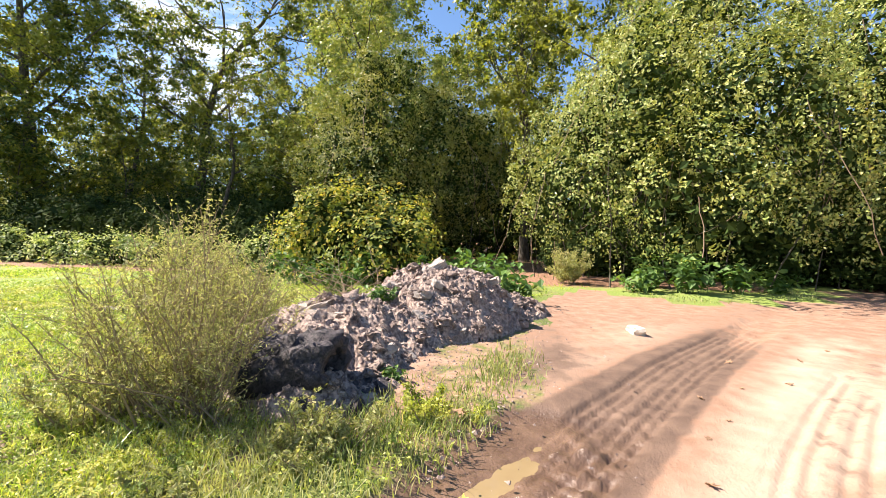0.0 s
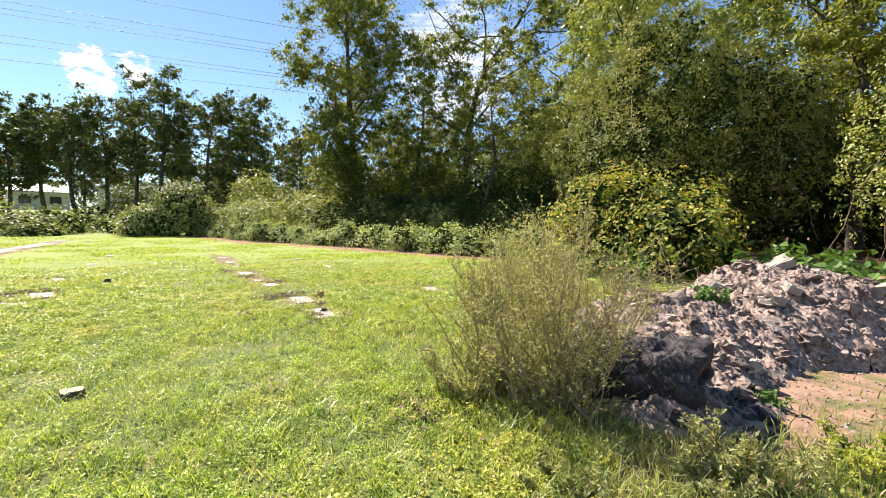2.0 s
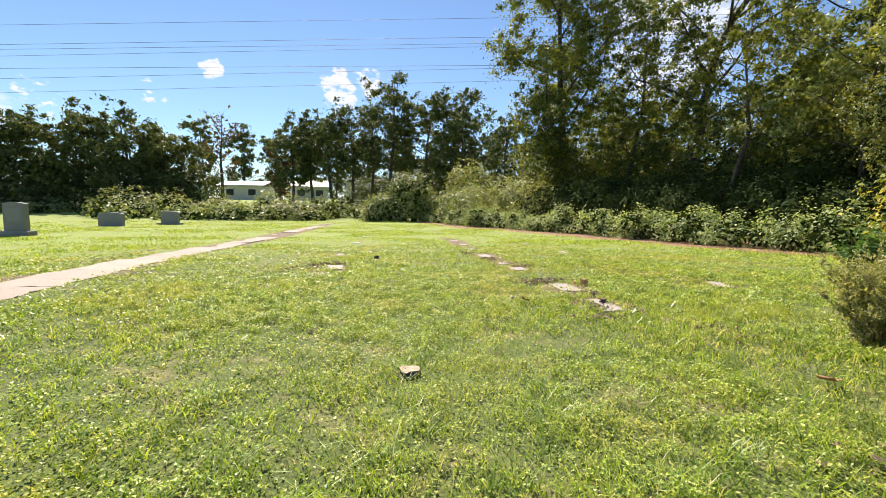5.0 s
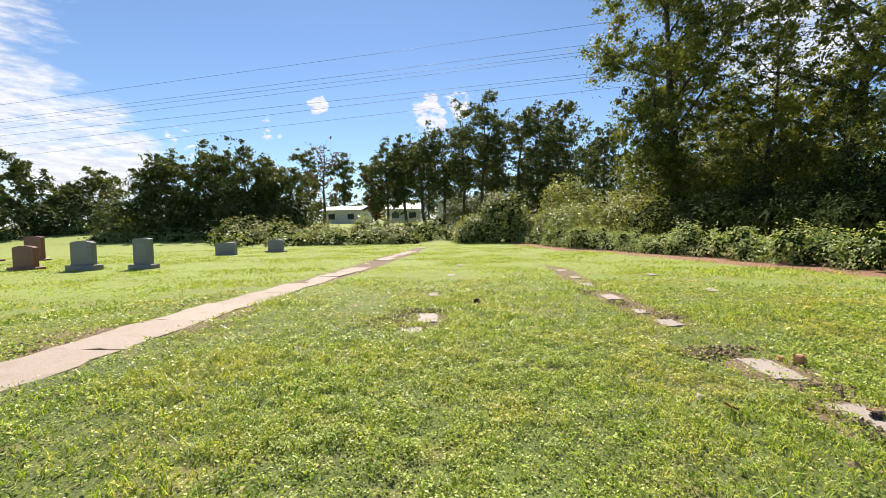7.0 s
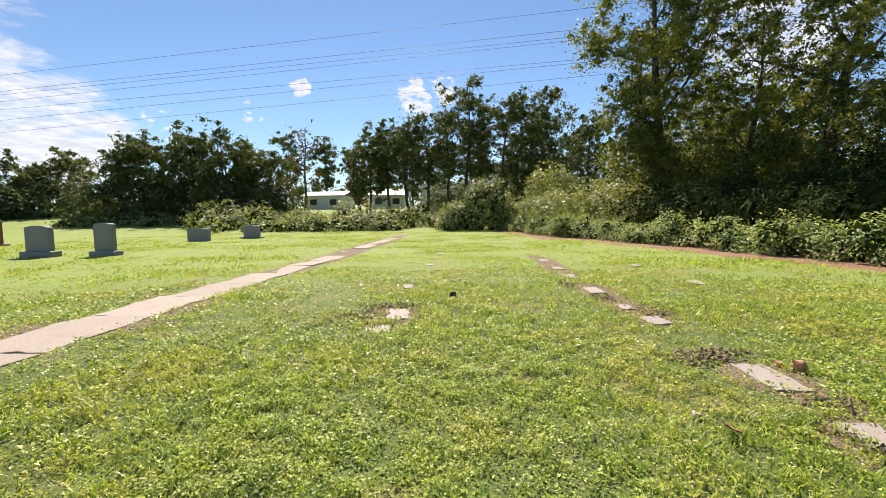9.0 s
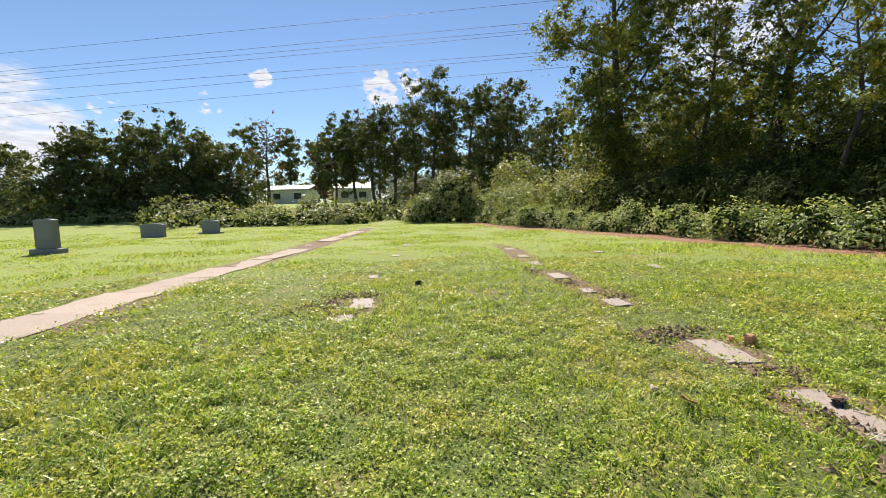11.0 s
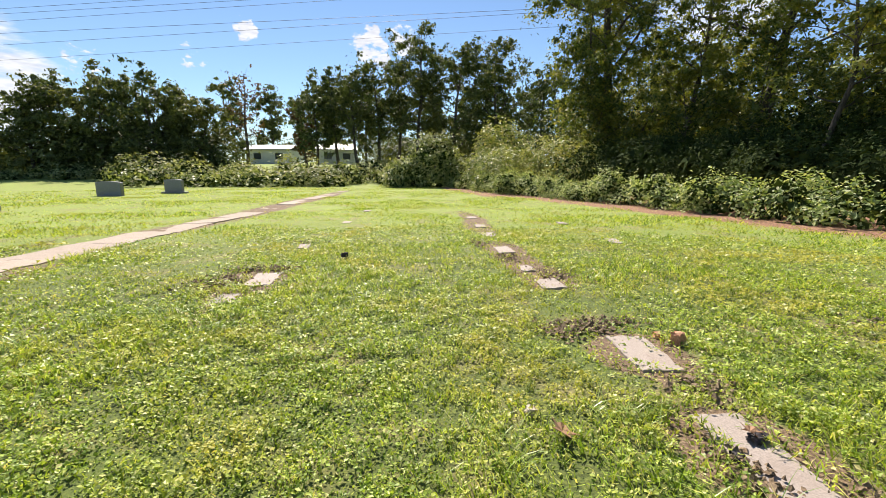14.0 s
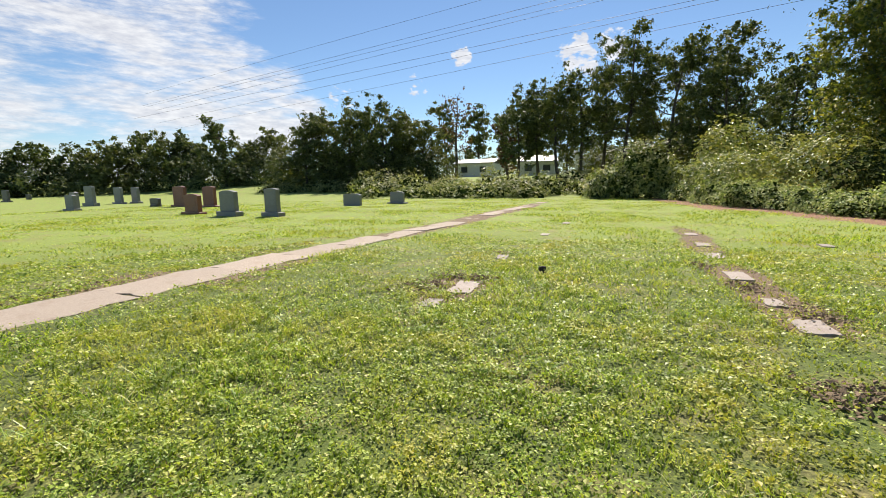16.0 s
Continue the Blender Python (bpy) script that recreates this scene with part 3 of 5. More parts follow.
def build_walk():
    rng = np.random.default_rng(3)
    path = thing("pavement", "narrow worn concrete footpath sunk in the lawn", "footpath", kind="structure")
    pts = np.array(WALK_LINE)
    seg = np.r_[0, np.cumsum(np.hypot(*np.diff(pts, axis=0).T))]
    s, k = 0.0, 0
    while s < seg[-1] - 0.5:
        l = 1.5 + rng.uniform(-0.08, 0.12)
        x, y = np.interp(s + l / 2, seg, pts[:, 0]), np.interp(s + l / 2, seg, pts[:, 1])
        x2, y2 = np.interp(s + l / 2 + 0.3, seg, pts[:, 0]), np.interp(s + l / 2 + 0.3, seg, pts[:, 1])
        turn = math.degrees(math.atan2(-(x2 - x), y2 - y)) + rng.normal(0, 0.5)
        w = 0.98 - 0.32 * smooth01(np.array((s - 8) / 22))
        part("paving_slab", slab_mesh(rng, float(w), l - 0.025, 0.010, M_CONCRETE, 0.032), path,
             m=pose(x + rng.normal(0, 0.02), y, float(ground_height(x, y)) + rng.normal(0, 0.006), rng.normal(0, 0.5), rng.normal(0, 0.6), turn))
        s += l
        k += 1


build_walk()

# ---------------------------------------------------------------- grave markers and stones


def build_markers():
    rng = np.random.default_rng(5)
    for x, y, w, l, a in MARKERS:
        tagged(new("grave_marker", slab_mesh(rng, w, l, 0.012, M_MARKER, 0.008)), "flat pale grave marker sunk in thin grass", "grave marker", "flat grave markers").matrix_basis = pose(x, y, float(ground_height(x, y)) + 0.004, rng.normal(0, 1.2), rng.normal(0, 1.2), a)


build_markers()


def bevelled(verts, faces, off, seg=2):
    bm = bmesh.new()
    vs = [bm.verts.new(v) for v in verts]
    for f in faces:
        bm.faces.new([vs[i] for i in f])
    bmesh.ops.recalc_face_normals(bm, faces=bm.faces[:])
    bmesh.ops.bevel(bm, geom=bm.edges[:], offset=off, segments=seg, affect="EDGES")
    me = bpy.data.meshes.new("stone")
    bm.to_mesh(me)
    bm.free()
    return me


def die_mesh(w, d, h, arch, taper=0.0):
    """An upright stone with an arched top, its foot at z = 0."""
    n = 9
    top = [(-w / 2 * (1 - taper) + w * (1 - taper) * i / (n - 1), h - arch * (2 * i / (n - 1) - 1) ** 2) for i in range(n)]
    prof = [(-w / 2, 0), (w / 2, 0)] + top[::-1]
    k = len(prof)
    v = [(x, -d / 2, z) for x, z in prof] + [(x, d / 2, z) for x, z in prof]
    f = [list(range(k)), list(range(k, 2 * k))[::-1]] + [(i, (i + 1) % k, (i + 1) % k + k, i + k) for i in range(k)]
    return bevelled(v, f, 0.012, 1)


def box_mesh(w, d, h, off=0.012):
    v = [(x, y, z) for z in (0, h) for x, y in ((-w / 2, -d / 2), (w / 2, -d / 2), (w / 2, d / 2), (-w / 2, d / 2))]
    f = [(3, 2, 1, 0), (4, 5, 6, 7), (0, 1, 5, 4), (1, 2, 6, 5), (2, 3, 7, 6), (3, 0, 4, 7)]
    return bevelled(v, f, off, 1)


def headstone(x, y, w, h, base_w, mat, label, arch=0.06, base_h=0.2, depth=0.24, turn=-8, taper=0.0, tilt=0.0):
    t = thing("headstone", label, "headstone", "upright headstones", at=pose(x, y, float(ground_height(x, y)) - 0.02, tilt, 0, turn))
    if base_w:
        part("base", with_mat(box_mesh(base_w, depth * 1.8, base_h), mat), t)
    z = base_h if base_w else 0
    part("die", with_mat(die_mesh(w, depth, h - z, arch, taper), mat), t, m=pose(0, 0, z))
    # a shallow raised field on the face, worn blank
    part("panel", with_mat(box_mesh(w * 0.72, 0.012, (h - z) * 0.5, 0.004), mat), t, m=pose(0, -depth / 2 - 0.004, z + (h - z) * 0.32))
    return t


for row in [
    (-12.1, 18.15, 0.74, 1.28, 1.06, M_GRANITE, "tall grey granite headstone on a wide base", 0.04, 0.22),
    (-14.35, 17.95, 0.98, 1.20, 1.32, M_GRANITE, "broad grey granite headstone with an arched top", 0.07, 0.24),
    (-17.8, 19.1, 1.05, 1.03, 1.45, M_GRANITE_RED, "red granite headstone on a stepped base", 0.08, 0.12),
    (-23.6, 25.6, 1.15, 1.45, 1.7, M_GRANITE_RED, "dark red granite headstone on a low base", 0.05, 0.14),
    (-26.3, 25.6, 1.25, 1.45, 1.7, M_GRANITE_RED, "dark red granite headstone standing behind another", 0.05, 0.14),
    (-13.5, 27.5, 1.35, 0.80, 0, M_GRANITE, "low wide grey granite headstone without a base", 0.06, 0.0),
    (-11.3, 29.8, 1.05, 0.88, 1.42, M_GRANITE, "low grey granite headstone on a wide base", 0.05, 0.14),
    (-28.6, 25.5, 1.0, 0.62, 0.7, M_GRANITE_DARK, "low dark granite headstone", 0.03, 0.16),
    (-29.8, 20.8, 1.0, 1.02, 1.42, M_GRANITE, "grey granite headstone on a low base", 0.05, 0.14),
    (-31.6, 22.1, 0.7, 1.2, 0, M_GRANITE, "narrow grey headstone behind another", 0.05, 0.0),
    (-36.2, 26.0, 1.2, 1.62, 1.75, M_GRANITE, "tall grey granite headstone on a stepped base", 0.04, 0.28),
    (-38.5, 29.8, 1.05, 1.5, 1.5, M_GRANITE, "grey granite headstone on a base", 0.03, 0.16),
    (-37.9, 30.9, 0.95, 1.48, 1.35, M_GRANITE, "grey granite headstone on a base", 0.03, 0.18),
    (-63.0, 34.0, 1.4, 1.4, 1.9, M_GRANITE_DARK, "dark granite headstone far across the lawn", 0.03, 0.18),
    (-76.0, 43.0, 1.2, 0.8, 0, M_GRANITE_DARK, "small dark headstone far across the lawn", 0.03, 0.0),
]:
    headstone(*row)

# ---------------------------------------------------------------- trees and bushes


def tree(name, label, x, y, height, trunk_r, crown_low, spread, n_leaves, leaf, mat, bark, seed, lean=(0, 0), clumps=70, limbs=9, clump_r=1.0, z0=None, group="", bend=0.06):
    rng = np.random.default_rng(seed)
    z = float(ground_height(x, y)) if z0 is None else z0
    t = thing(name, label, "tree", group, at=pose(x, y, z - 0.05))
    n = 12
    stem = wander(rng, (0, 0, 0), (lean[0], lean[1], 1), height * 0.92, n, bend, 0.05)
    rad = trunk_r * (1 - np.linspace(0, 1, n + 1) ** 0.9 * 0.88)
    rad[0] *= 1.35
    tb = Tubes()
    tb.add(stem, rad, 9)
    part("trunk", tb.mesh("trunk", bark), t)
    tips = []
    for k in range(limbs):
        h = crown_low + (0.95 - crown_low) * (k + rng.uniform(0, 0.8)) / limbs
        i = h * n
        a, fr = int(i), i - int(i)
        p = stem[a] * (1 - fr) + stem[min(a + 1, n)] * fr
        ang = k * 2.4 + rng.uniform(-0.5, 0.5)
        reach = spread * (0.55 + 0.45 * math.sin(math.pi * min(1, max(0.15, (h - crown_low) / (1.02 - crown_low) * 0.85 + 0.12)))) * rng.uniform(0.75, 1.15)
        line = wander(rng, p, (math.cos(ang), math.sin(ang), rng.uniform(0.25, 0.9)), reach, 6, 0.16, 0.05)
        r0 = trunk_r * (1 - h * 0.75) * 0.42
        lt = Tubes()
        lt.add(line, r0 * np.linspace(1, 0.25, 7), 6)
        for b in range(3 if leaf > 0.4 else 5):
            q = line[1 + b]
            sub = wander(rng, q, rng.normal(0, 1, 3) + (math.cos(ang) * 0.6, math.sin(ang) * 0.6, 0.4), reach * rng.uniform(0.25, 0.5), 4, 0.25, 0.02)
            lt.add(sub, r0 * 0.35 * np.linspace(1, 0.2, 5), 4)
            tips += [sub[-1], sub[3], sub[2]]
        tips += [line[-1], line[4]]
        part("limb", lt.mesh("limb", bark), t)
    tips.append(stem[-1])
    tips = np.array(tips)
    pick = tips[rng.integers(0, len(tips), clumps)] + rng.normal(0, clump_r * 0.6, (clumps, 3)) * (1, 1, 0.8)
    per = n_leaves // clumps
    size = clump_r * rng.uniform(0.35, 1.25, clumps)
    cid = np.repeat(np.arange(clumps), per)
    d = ball(rng, len(cid))
    rr = np.minimum(np.abs(rng.normal(0, 0.62, len(cid))), 1.25)
    pos = pick[cid] + d * (size[cid] * rr)[:, None] * (1, 1, 0.7)
    pos[:, 2] -= 0.22 * size[cid] * rr ** 2
    part("crown", leaf_mesh("crown", [leaves(rng, pos, d * 0.6 + (0, 0, 0.5), leaf, 0.6, far=True)], mat), t)
    return t


def mound(name, label, category, blobs, n_leaves, leaf, mat, seed, group="", base=None, stems=10, hang=0, bark=None, top_bias=0.6, inner=0.3, lump=0.16, kind="", sub=0, clear=0.05, core=0, core_leaf=0.0, far=False):
    """A heap of foliage over a union of ellipsoids (x, y, z, rx, ry, rz), with stems inside and vines that hang from it."""
    rng = np.random.default_rng(seed)
    bx, by = base or (blobs[0][0], blobs[0][1])
    z0 = float(ground_height(bx, by))
    t = thing(name, label, category, group, kind, at=pose(bx, by, z0))
    B = np.array(blobs, float)
    for b in list(B) if sub else ():
        d0 = ball(rng, sub)
        d0[:, 2] = np.abs(d0[:, 2]) * 1.3 - 0.35
        r0 = rng.uniform(0.22, 0.46, sub)
        B = np.concatenate([B, np.concatenate([b[:3] + d0 * b[3:] * 0.86, np.outer(r0, np.full(3, b[3:].mean())) * rng.uniform(0.8, 1.2, (sub, 3))], 1)])
    B = B[(B[:, 2] + B[:, 5]) > 0.1]
    B[:, 0] -= bx
    B[:, 1] -= by
    area = (B[:, 3] * B[:, 4] + B[:, 3] * B[:, 5] + B[:, 4] * B[:, 5])
    # leaves hang in sprays; a spray sits on the surface, a little in or out of it
    per = 16
    m = n_leaves * 5 // 4 // per
    cid = rng.choice(len(B), m, p=area / area.sum())
    d = ball(rng, m)
    ph = rng.uniform(0, 6.28, 12)
    wob = sum(np.sin(d @ rng.normal(0, k, 3) * 1.6 + ph[k] + cid * 1.7) for k in range(2, 8)) / 6
    rr = 1 + lump * wob * 1.8 + rng.normal(0, 0.07, m)
    rr = np.where(rng.uniform(0, 1, m) < inner, rr * rng.uniform(0.5, 0.92, m), rr)
    rr = np.where(rng.uniform(0, 1, m) < 0.05, rr * rng.uniform(1.0, 1.16, m), rr)
    pos = B[cid, :3] + d * B[cid, 3:] * rr[:, None]
    keep = pos[:, 2] > clear * rng.uniform(0.2, 1.1, m)
    for b in B:
        q = (((pos - b[:3]) / b[3:]) ** 2).sum(1)
        keep &= (q > 0.45) | (rng.uniform(0, 1, m) < 0.08)
    pos, d = pos[keep], d[keep]
    m = len(pos)
    spray = leaf * rng.uniform(1.2, 2.6, m)
    off = rng.normal(0, 0.6, (m, per, 3)) * spray[:, None, None]
    off -= d[:, None] * np.abs((off * d[:, None]).sum(2, keepdims=True)) * 0.5
    pos = (pos[:, None] + off).reshape(-1, 3)
    d = np.repeat(d, per, 0)
    ok = pos[:, 2] > 0.01
    pos, d = pos[ok], d[ok]
    part("foliage", leaf_mesh("foliage", [leaves(rng, pos, d * 0.9 + (0, 0, top_bias), leaf, 0.5, far=far)], mat), t)
    # added shell of dark-tinted leaves, which paints shade into the gaps
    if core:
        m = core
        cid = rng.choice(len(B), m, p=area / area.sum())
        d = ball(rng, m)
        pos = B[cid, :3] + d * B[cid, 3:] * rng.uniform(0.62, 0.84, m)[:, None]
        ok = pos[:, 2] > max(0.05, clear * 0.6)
        part("inner_shade_leaves", leaf_mesh("inner_shade_leaves", [leaves(rng, pos[ok], d[ok] + 0.01, core_leaf or leaf * 2.4, 0.5, far=far)], M_LEAF_SHADE_TINT), t, "inner leaves coloured dark to paint the shade inside")["kind"] = "stuff"
    if stems:
        for _ in range(stems):
            tb = Tubes()
            b = B[rng.integers(0, len(B))]
            s = (b[0] + rng.uniform(-0.6, 0.6) * b[3], b[1] + rng.uniform(-0.6, 0.6) * b[4], -0.05)
            e = b[:3] + ball(rng, 1)[0] * b[3:] * 0.95
            w = wander(rng, s, e - s, np.linalg.norm(e - s) * 1.05, 7, 0.12)
            r = 0.012 + 0.006 * b[5]
            tb.add(w, r * np.linspace(1, 0.3, 8), 5)
            part("stem", tb.mesh("stem", bark or M_BARK), t)
    if hang:
        for _ in range(hang):
            tb = Tubes()
            b = B[rng.integers(0, len(B))]
            a = rng.uniform(0, 6.28)
            s = np.array((b[0] + math.cos(a) * b[3] * 0.98, b[1] + math.sin(a) * b[4] * 0.98, b[2] + rng.uniform(-0.2, 0.5) * b[5]))
            tb.add(wander(rng, s, (rng.normal(0, 0.25), rng.normal(0, 0.25), -1), max(0.3, s[2] * rng.uniform(0.4, 0.95)), 8, 0.14), np.full(9, 0.009), 4)
            part("vine", tb.mesh("vine", M_TWIG), t, "bare hanging vine")
    return t


# the hedge of creeper along the lawn
def build_hedge():
    rng = np.random.default_rng(11)
    pts = np.array(HEDGE)
    seg = np.r_[0, np.cumsum(np.hypot(*np.diff(pts, axis=0).T))]
    s, k = 0.0, 0
    while s < seg[-1]:
        blobs = []
        for j in range(3):
            q = s + j * 1.25
            x, y = np.interp(q, seg, pts[:, 0]) + 0.75, np.interp(q, seg, pts[:, 1]) + 0.2
            h = rng.uniform(0.6, 1.15)
            blobs.append((x + rng.normal(0, 0.15), y, 0.1, rng.uniform(0.85, 1.15), rng.uniform(0.95, 1.3), h))
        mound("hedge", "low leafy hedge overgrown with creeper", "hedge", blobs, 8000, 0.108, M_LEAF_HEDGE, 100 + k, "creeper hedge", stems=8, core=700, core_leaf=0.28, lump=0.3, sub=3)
        s += 3.75
        k += 1


build_hedge()

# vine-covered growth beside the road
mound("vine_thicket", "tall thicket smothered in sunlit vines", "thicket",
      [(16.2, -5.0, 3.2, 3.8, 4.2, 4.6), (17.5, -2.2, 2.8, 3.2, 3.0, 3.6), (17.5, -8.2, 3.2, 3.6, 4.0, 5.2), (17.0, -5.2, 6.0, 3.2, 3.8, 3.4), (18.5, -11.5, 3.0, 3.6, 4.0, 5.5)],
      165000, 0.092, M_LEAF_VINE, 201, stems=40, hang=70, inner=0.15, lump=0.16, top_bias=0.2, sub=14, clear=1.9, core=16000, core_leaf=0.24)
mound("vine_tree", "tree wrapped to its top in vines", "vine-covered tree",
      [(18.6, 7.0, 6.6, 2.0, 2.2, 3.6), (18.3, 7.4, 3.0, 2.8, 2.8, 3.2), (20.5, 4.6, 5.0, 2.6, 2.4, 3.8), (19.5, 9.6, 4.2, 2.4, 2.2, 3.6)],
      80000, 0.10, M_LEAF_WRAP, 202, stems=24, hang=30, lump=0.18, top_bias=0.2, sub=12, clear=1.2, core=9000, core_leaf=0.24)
# these bushes carry their shade in the leaf colour
mound("understory_bush", "bushes under the trees, leaves coloured dark for shade", "bush", [(19.0, -13.5, 1.2, 3.5, 3.0, 2.6), (21, -18, 2.0, 5, 4, 4.5)], 9000, 0.2, M_LEAF_SHADE_TINT, 203, "woodland understory", stems=16)
mound("gold_bush", "yellowing bush of broad leaves behind the heap", "bush", [(11.6, 4.6, 1.1, 1.5, 1.5, 1.4), (11.4, 2.9, 0.8, 1.4, 1.2, 1.1), (13.2, 4.0, 1.5, 1.4, 1.5, 1.3)], 13000, 0.12, M_LEAF_GOLD, 204, stems=24, lump=0.3, sub=9, core=1500, core_leaf=0.3)

wood = [
    # x, y, height, trunk radius, crown start, spread, leaves, leaf size, seed, lean, clumps, clump radius
    (20.3, 38.9, 27, 0.55, 0.07, 8.2, 44000, 0.27, 301, (0.0, 0.0), 380, 1.45),
    (24.5, 34.5, 21, 0.26, 0.35, 5.0, 6000, 0.28, 302, (0.05, 0.0), 60, 1.2),
    (30.0, 33.0, 28, 0.52, 0.42, 8.5, 10000, 0.28, 303, (0.03, -0.03), 62, 1.3),
    (20.4, 19.6, 13, 0.16, 0.40, 3.6, 5000, 0.2, 304, (0.16, -0.10), 40, 0.9),
    (21.0, 13.6, 12, 0.14, 0.35, 4.0, 8000, 0.18, 305, (0.0, 0.10), 60, 0.95),
    (24.0, 8.5, 17, 0.22, 0.30, 4.8, 11000, 0.2, 306, (0.0, 0.0), 80, 1.1),
    (25.5, 1.8, 20, 0.26, 0.30, 5.0, 12000, 0.22, 307, (0.0, 0.0), 80, 1.2),
    (23.5, -4.0, 19, 0.24, 0.30, 5.0, 12000, 0.22, 308, (0.0, 0.0), 80, 1.2),
    (25.0, -11.0, 20, 0.26, 0.25, 5.5, 12000, 0.22, 309, (0.0, 0.0), 80, 1.2),
    (30.0, 14.0, 22, 0.3, 0.25, 5.5, 10000, 0.26, 310, (0.0, 0.0), 70, 1.3),
    (31.0, 22.0, 23, 0.3, 0.3, 6.0, 9000, 0.28, 311, (0.0, 0.0), 60, 1.3),
    (36.0, 6.0, 24, 0.3, 0.2, 6.5, 9000, 0.32, 312, (0.0, 0.0), 60, 1.6),
    (37.0, -6.0, 24, 0.3, 0.2, 6.5, 9000, 0.32, 313, (0.0, 0.0), 60, 1.6),
    (38.0, 45.0, 16, 0.25, 0.1, 5.5, 7000, 0.36, 314, (0.0, 0.0), 60, 1.7),
    (33.0, 52.0, 16, 0.25, 0.1, 5.5, 7000, 0.36, 315, (0.0, 0.0), 60, 1.7),
    (44.0, 30.0, 19, 0.3, 0.1, 6.5, 9000, 0.36, 316, (0.0, 0.0), 60, 1.8),
    (48.0, 15.0, 26, 0.3, 0.15, 7.5, 9000, 0.4, 317, (0.0, 0.0), 60, 1.9),
    (47.0, -4.0, 26, 0.3, 0.15, 7.5, 9000, 0.4, 318, (0.0, 0.0), 60, 1.9),
    (34.0, -22.0, 24, 0.3, 0.15, 7.5, 9000, 0.36, 319, (0.0, 0.0), 60, 1.9),
]
for x, y, h, r, low, spread, n, leaf, seed, lean, clumps, cr in wood:
    tree("woodland_tree", "tall woodland tree with sunlit green crown" if low < 0.35 else "slender woodland tree with bare crooked limbs and thin leaves", x, y, h, r, low * 0.8, spread, int(n * (1.3 if x > 35 else 1.9 if seed == 301 else 2.5 if low < 0.33 else 1.7)), leaf * (1.15 if x > 35 else 0.92), M_LEAF_VINE if seed in (305, 306) else M_LEAF_WOOD, M_BARK, seed, lean, int(clumps * 2.2), 16, cr * 0.95, bend=0.13 if seed in (303, 304, 305) else 0.02 if seed == 301 else 0.06, group="woodland trees")

# young trees that fill the wood between the tall trunks
for k, (x, y, h) in enumerate([(18, 35, 9), (22, 31, 11), (26, 30, 12), (27, 37, 12), (33, 38, 13), (24, 42, 11), (32, 27, 11), (27, 20, 10), (36, 33, 13), (30, 44, 13), (24, 15, 9), (30, 9, 11)]):
    tree("young_tree", "young leafy tree in the wood's half shade", x, y, h, 0.09, 0.06, 3.8, 7000, 0.24, M_LEAF_WOOD, M_BARK, 340 + k, (0.0, 0.0), 90, 12, 1.05, group="young woodland trees", bend=0.08)

# understory behind the hedge
def build_understory():
    rng = np.random.default_rng(21)
    spots = [(17.6, -4.2, 1.6), (18.2, -7.6, 1.8), (17.2, -10.6, 1.7), (18.0, -1.6, 1.5), (20.0, -13.5, 2.2), (18.0, 11, 2.2), (17.8, 14.5, 2.3), (17.6, 18, 2.5), (17.6, 22, 2.8), (16.6, 26.5, 3.0), (15.6, 31.5, 3.2), (20, 24, 3.4), (20, 29, 3.8), (19.5, 16, 2.8), (23, 17, 4.2), (24, 23, 4.5), (27, 27, 5), (22, 10.5, 3.2), (26, 13, 5), (29, 6, 5.5), (30, 0, 5.5), (29, -7, 5.5), (29, 36, 5), (25, 45, 5), (33, 28, 6), (35, 16, 6.5), (40, 38, 7)]
    for k, (x, y, h) in enumerate(spots):
        w = h * rng.uniform(0.75, 1.0)
        # darkened leaf colour stands in for shade; the rest keep woodland leaves
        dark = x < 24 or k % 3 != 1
        mound("understory_bush", "bush under the trees, with leaves coloured dark for shade", "bush",
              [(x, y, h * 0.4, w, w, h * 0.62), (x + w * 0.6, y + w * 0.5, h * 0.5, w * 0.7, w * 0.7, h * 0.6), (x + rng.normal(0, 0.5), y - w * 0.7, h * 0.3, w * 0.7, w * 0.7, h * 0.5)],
              6500, 0.11 + 0.014 * h, M_LEAF_SHADE_TINT if dark else M_LEAF_WOOD, 400 + k, "woodland understory", stems=10, core=1000, core_leaf=0.4 + 0.03 * h, top_bias=0.1, lump=0.3, far=True)


build_understory()


def build_backwoods():
    rng = np.random.default_rng(25)
    spots = [(34, -14, 8), (36, -2, 9), (37, 10, 9), (40, 22, 9), (40, 30, 9), (36, 44, 8), (28, 52, 8), (46, 4, 12), (46, -12, 12), (50, 26, 12), (46, 44, 11), (38, 58, 10), (26, -18, 6), (30, -26, 9)]
    for k, (x, y, h) in enumerate(spots):
        w = h * 0.75
        # the wood's deep shade is put into these leaves' colour
        mound("backwood_thicket", "deep thicket inside the wood, leaves coloured dark for shade", "thicket", [(x, y, h * 0.4, w, w, h * 0.6), (x + 1, y + w * 0.9, h * 0.35, w * 0.9, w * 0.9, h * 0.55), (x + 1, y - w * 0.9, h * 0.35, w * 0.9, w * 0.9, h * 0.55)],
              5200, 0.62, M_LEAF_SHADE_TINT, 450 + k, "backwoods", stems=0, top_bias=0.1, lump=0.3, far=True)


build_backwoods()

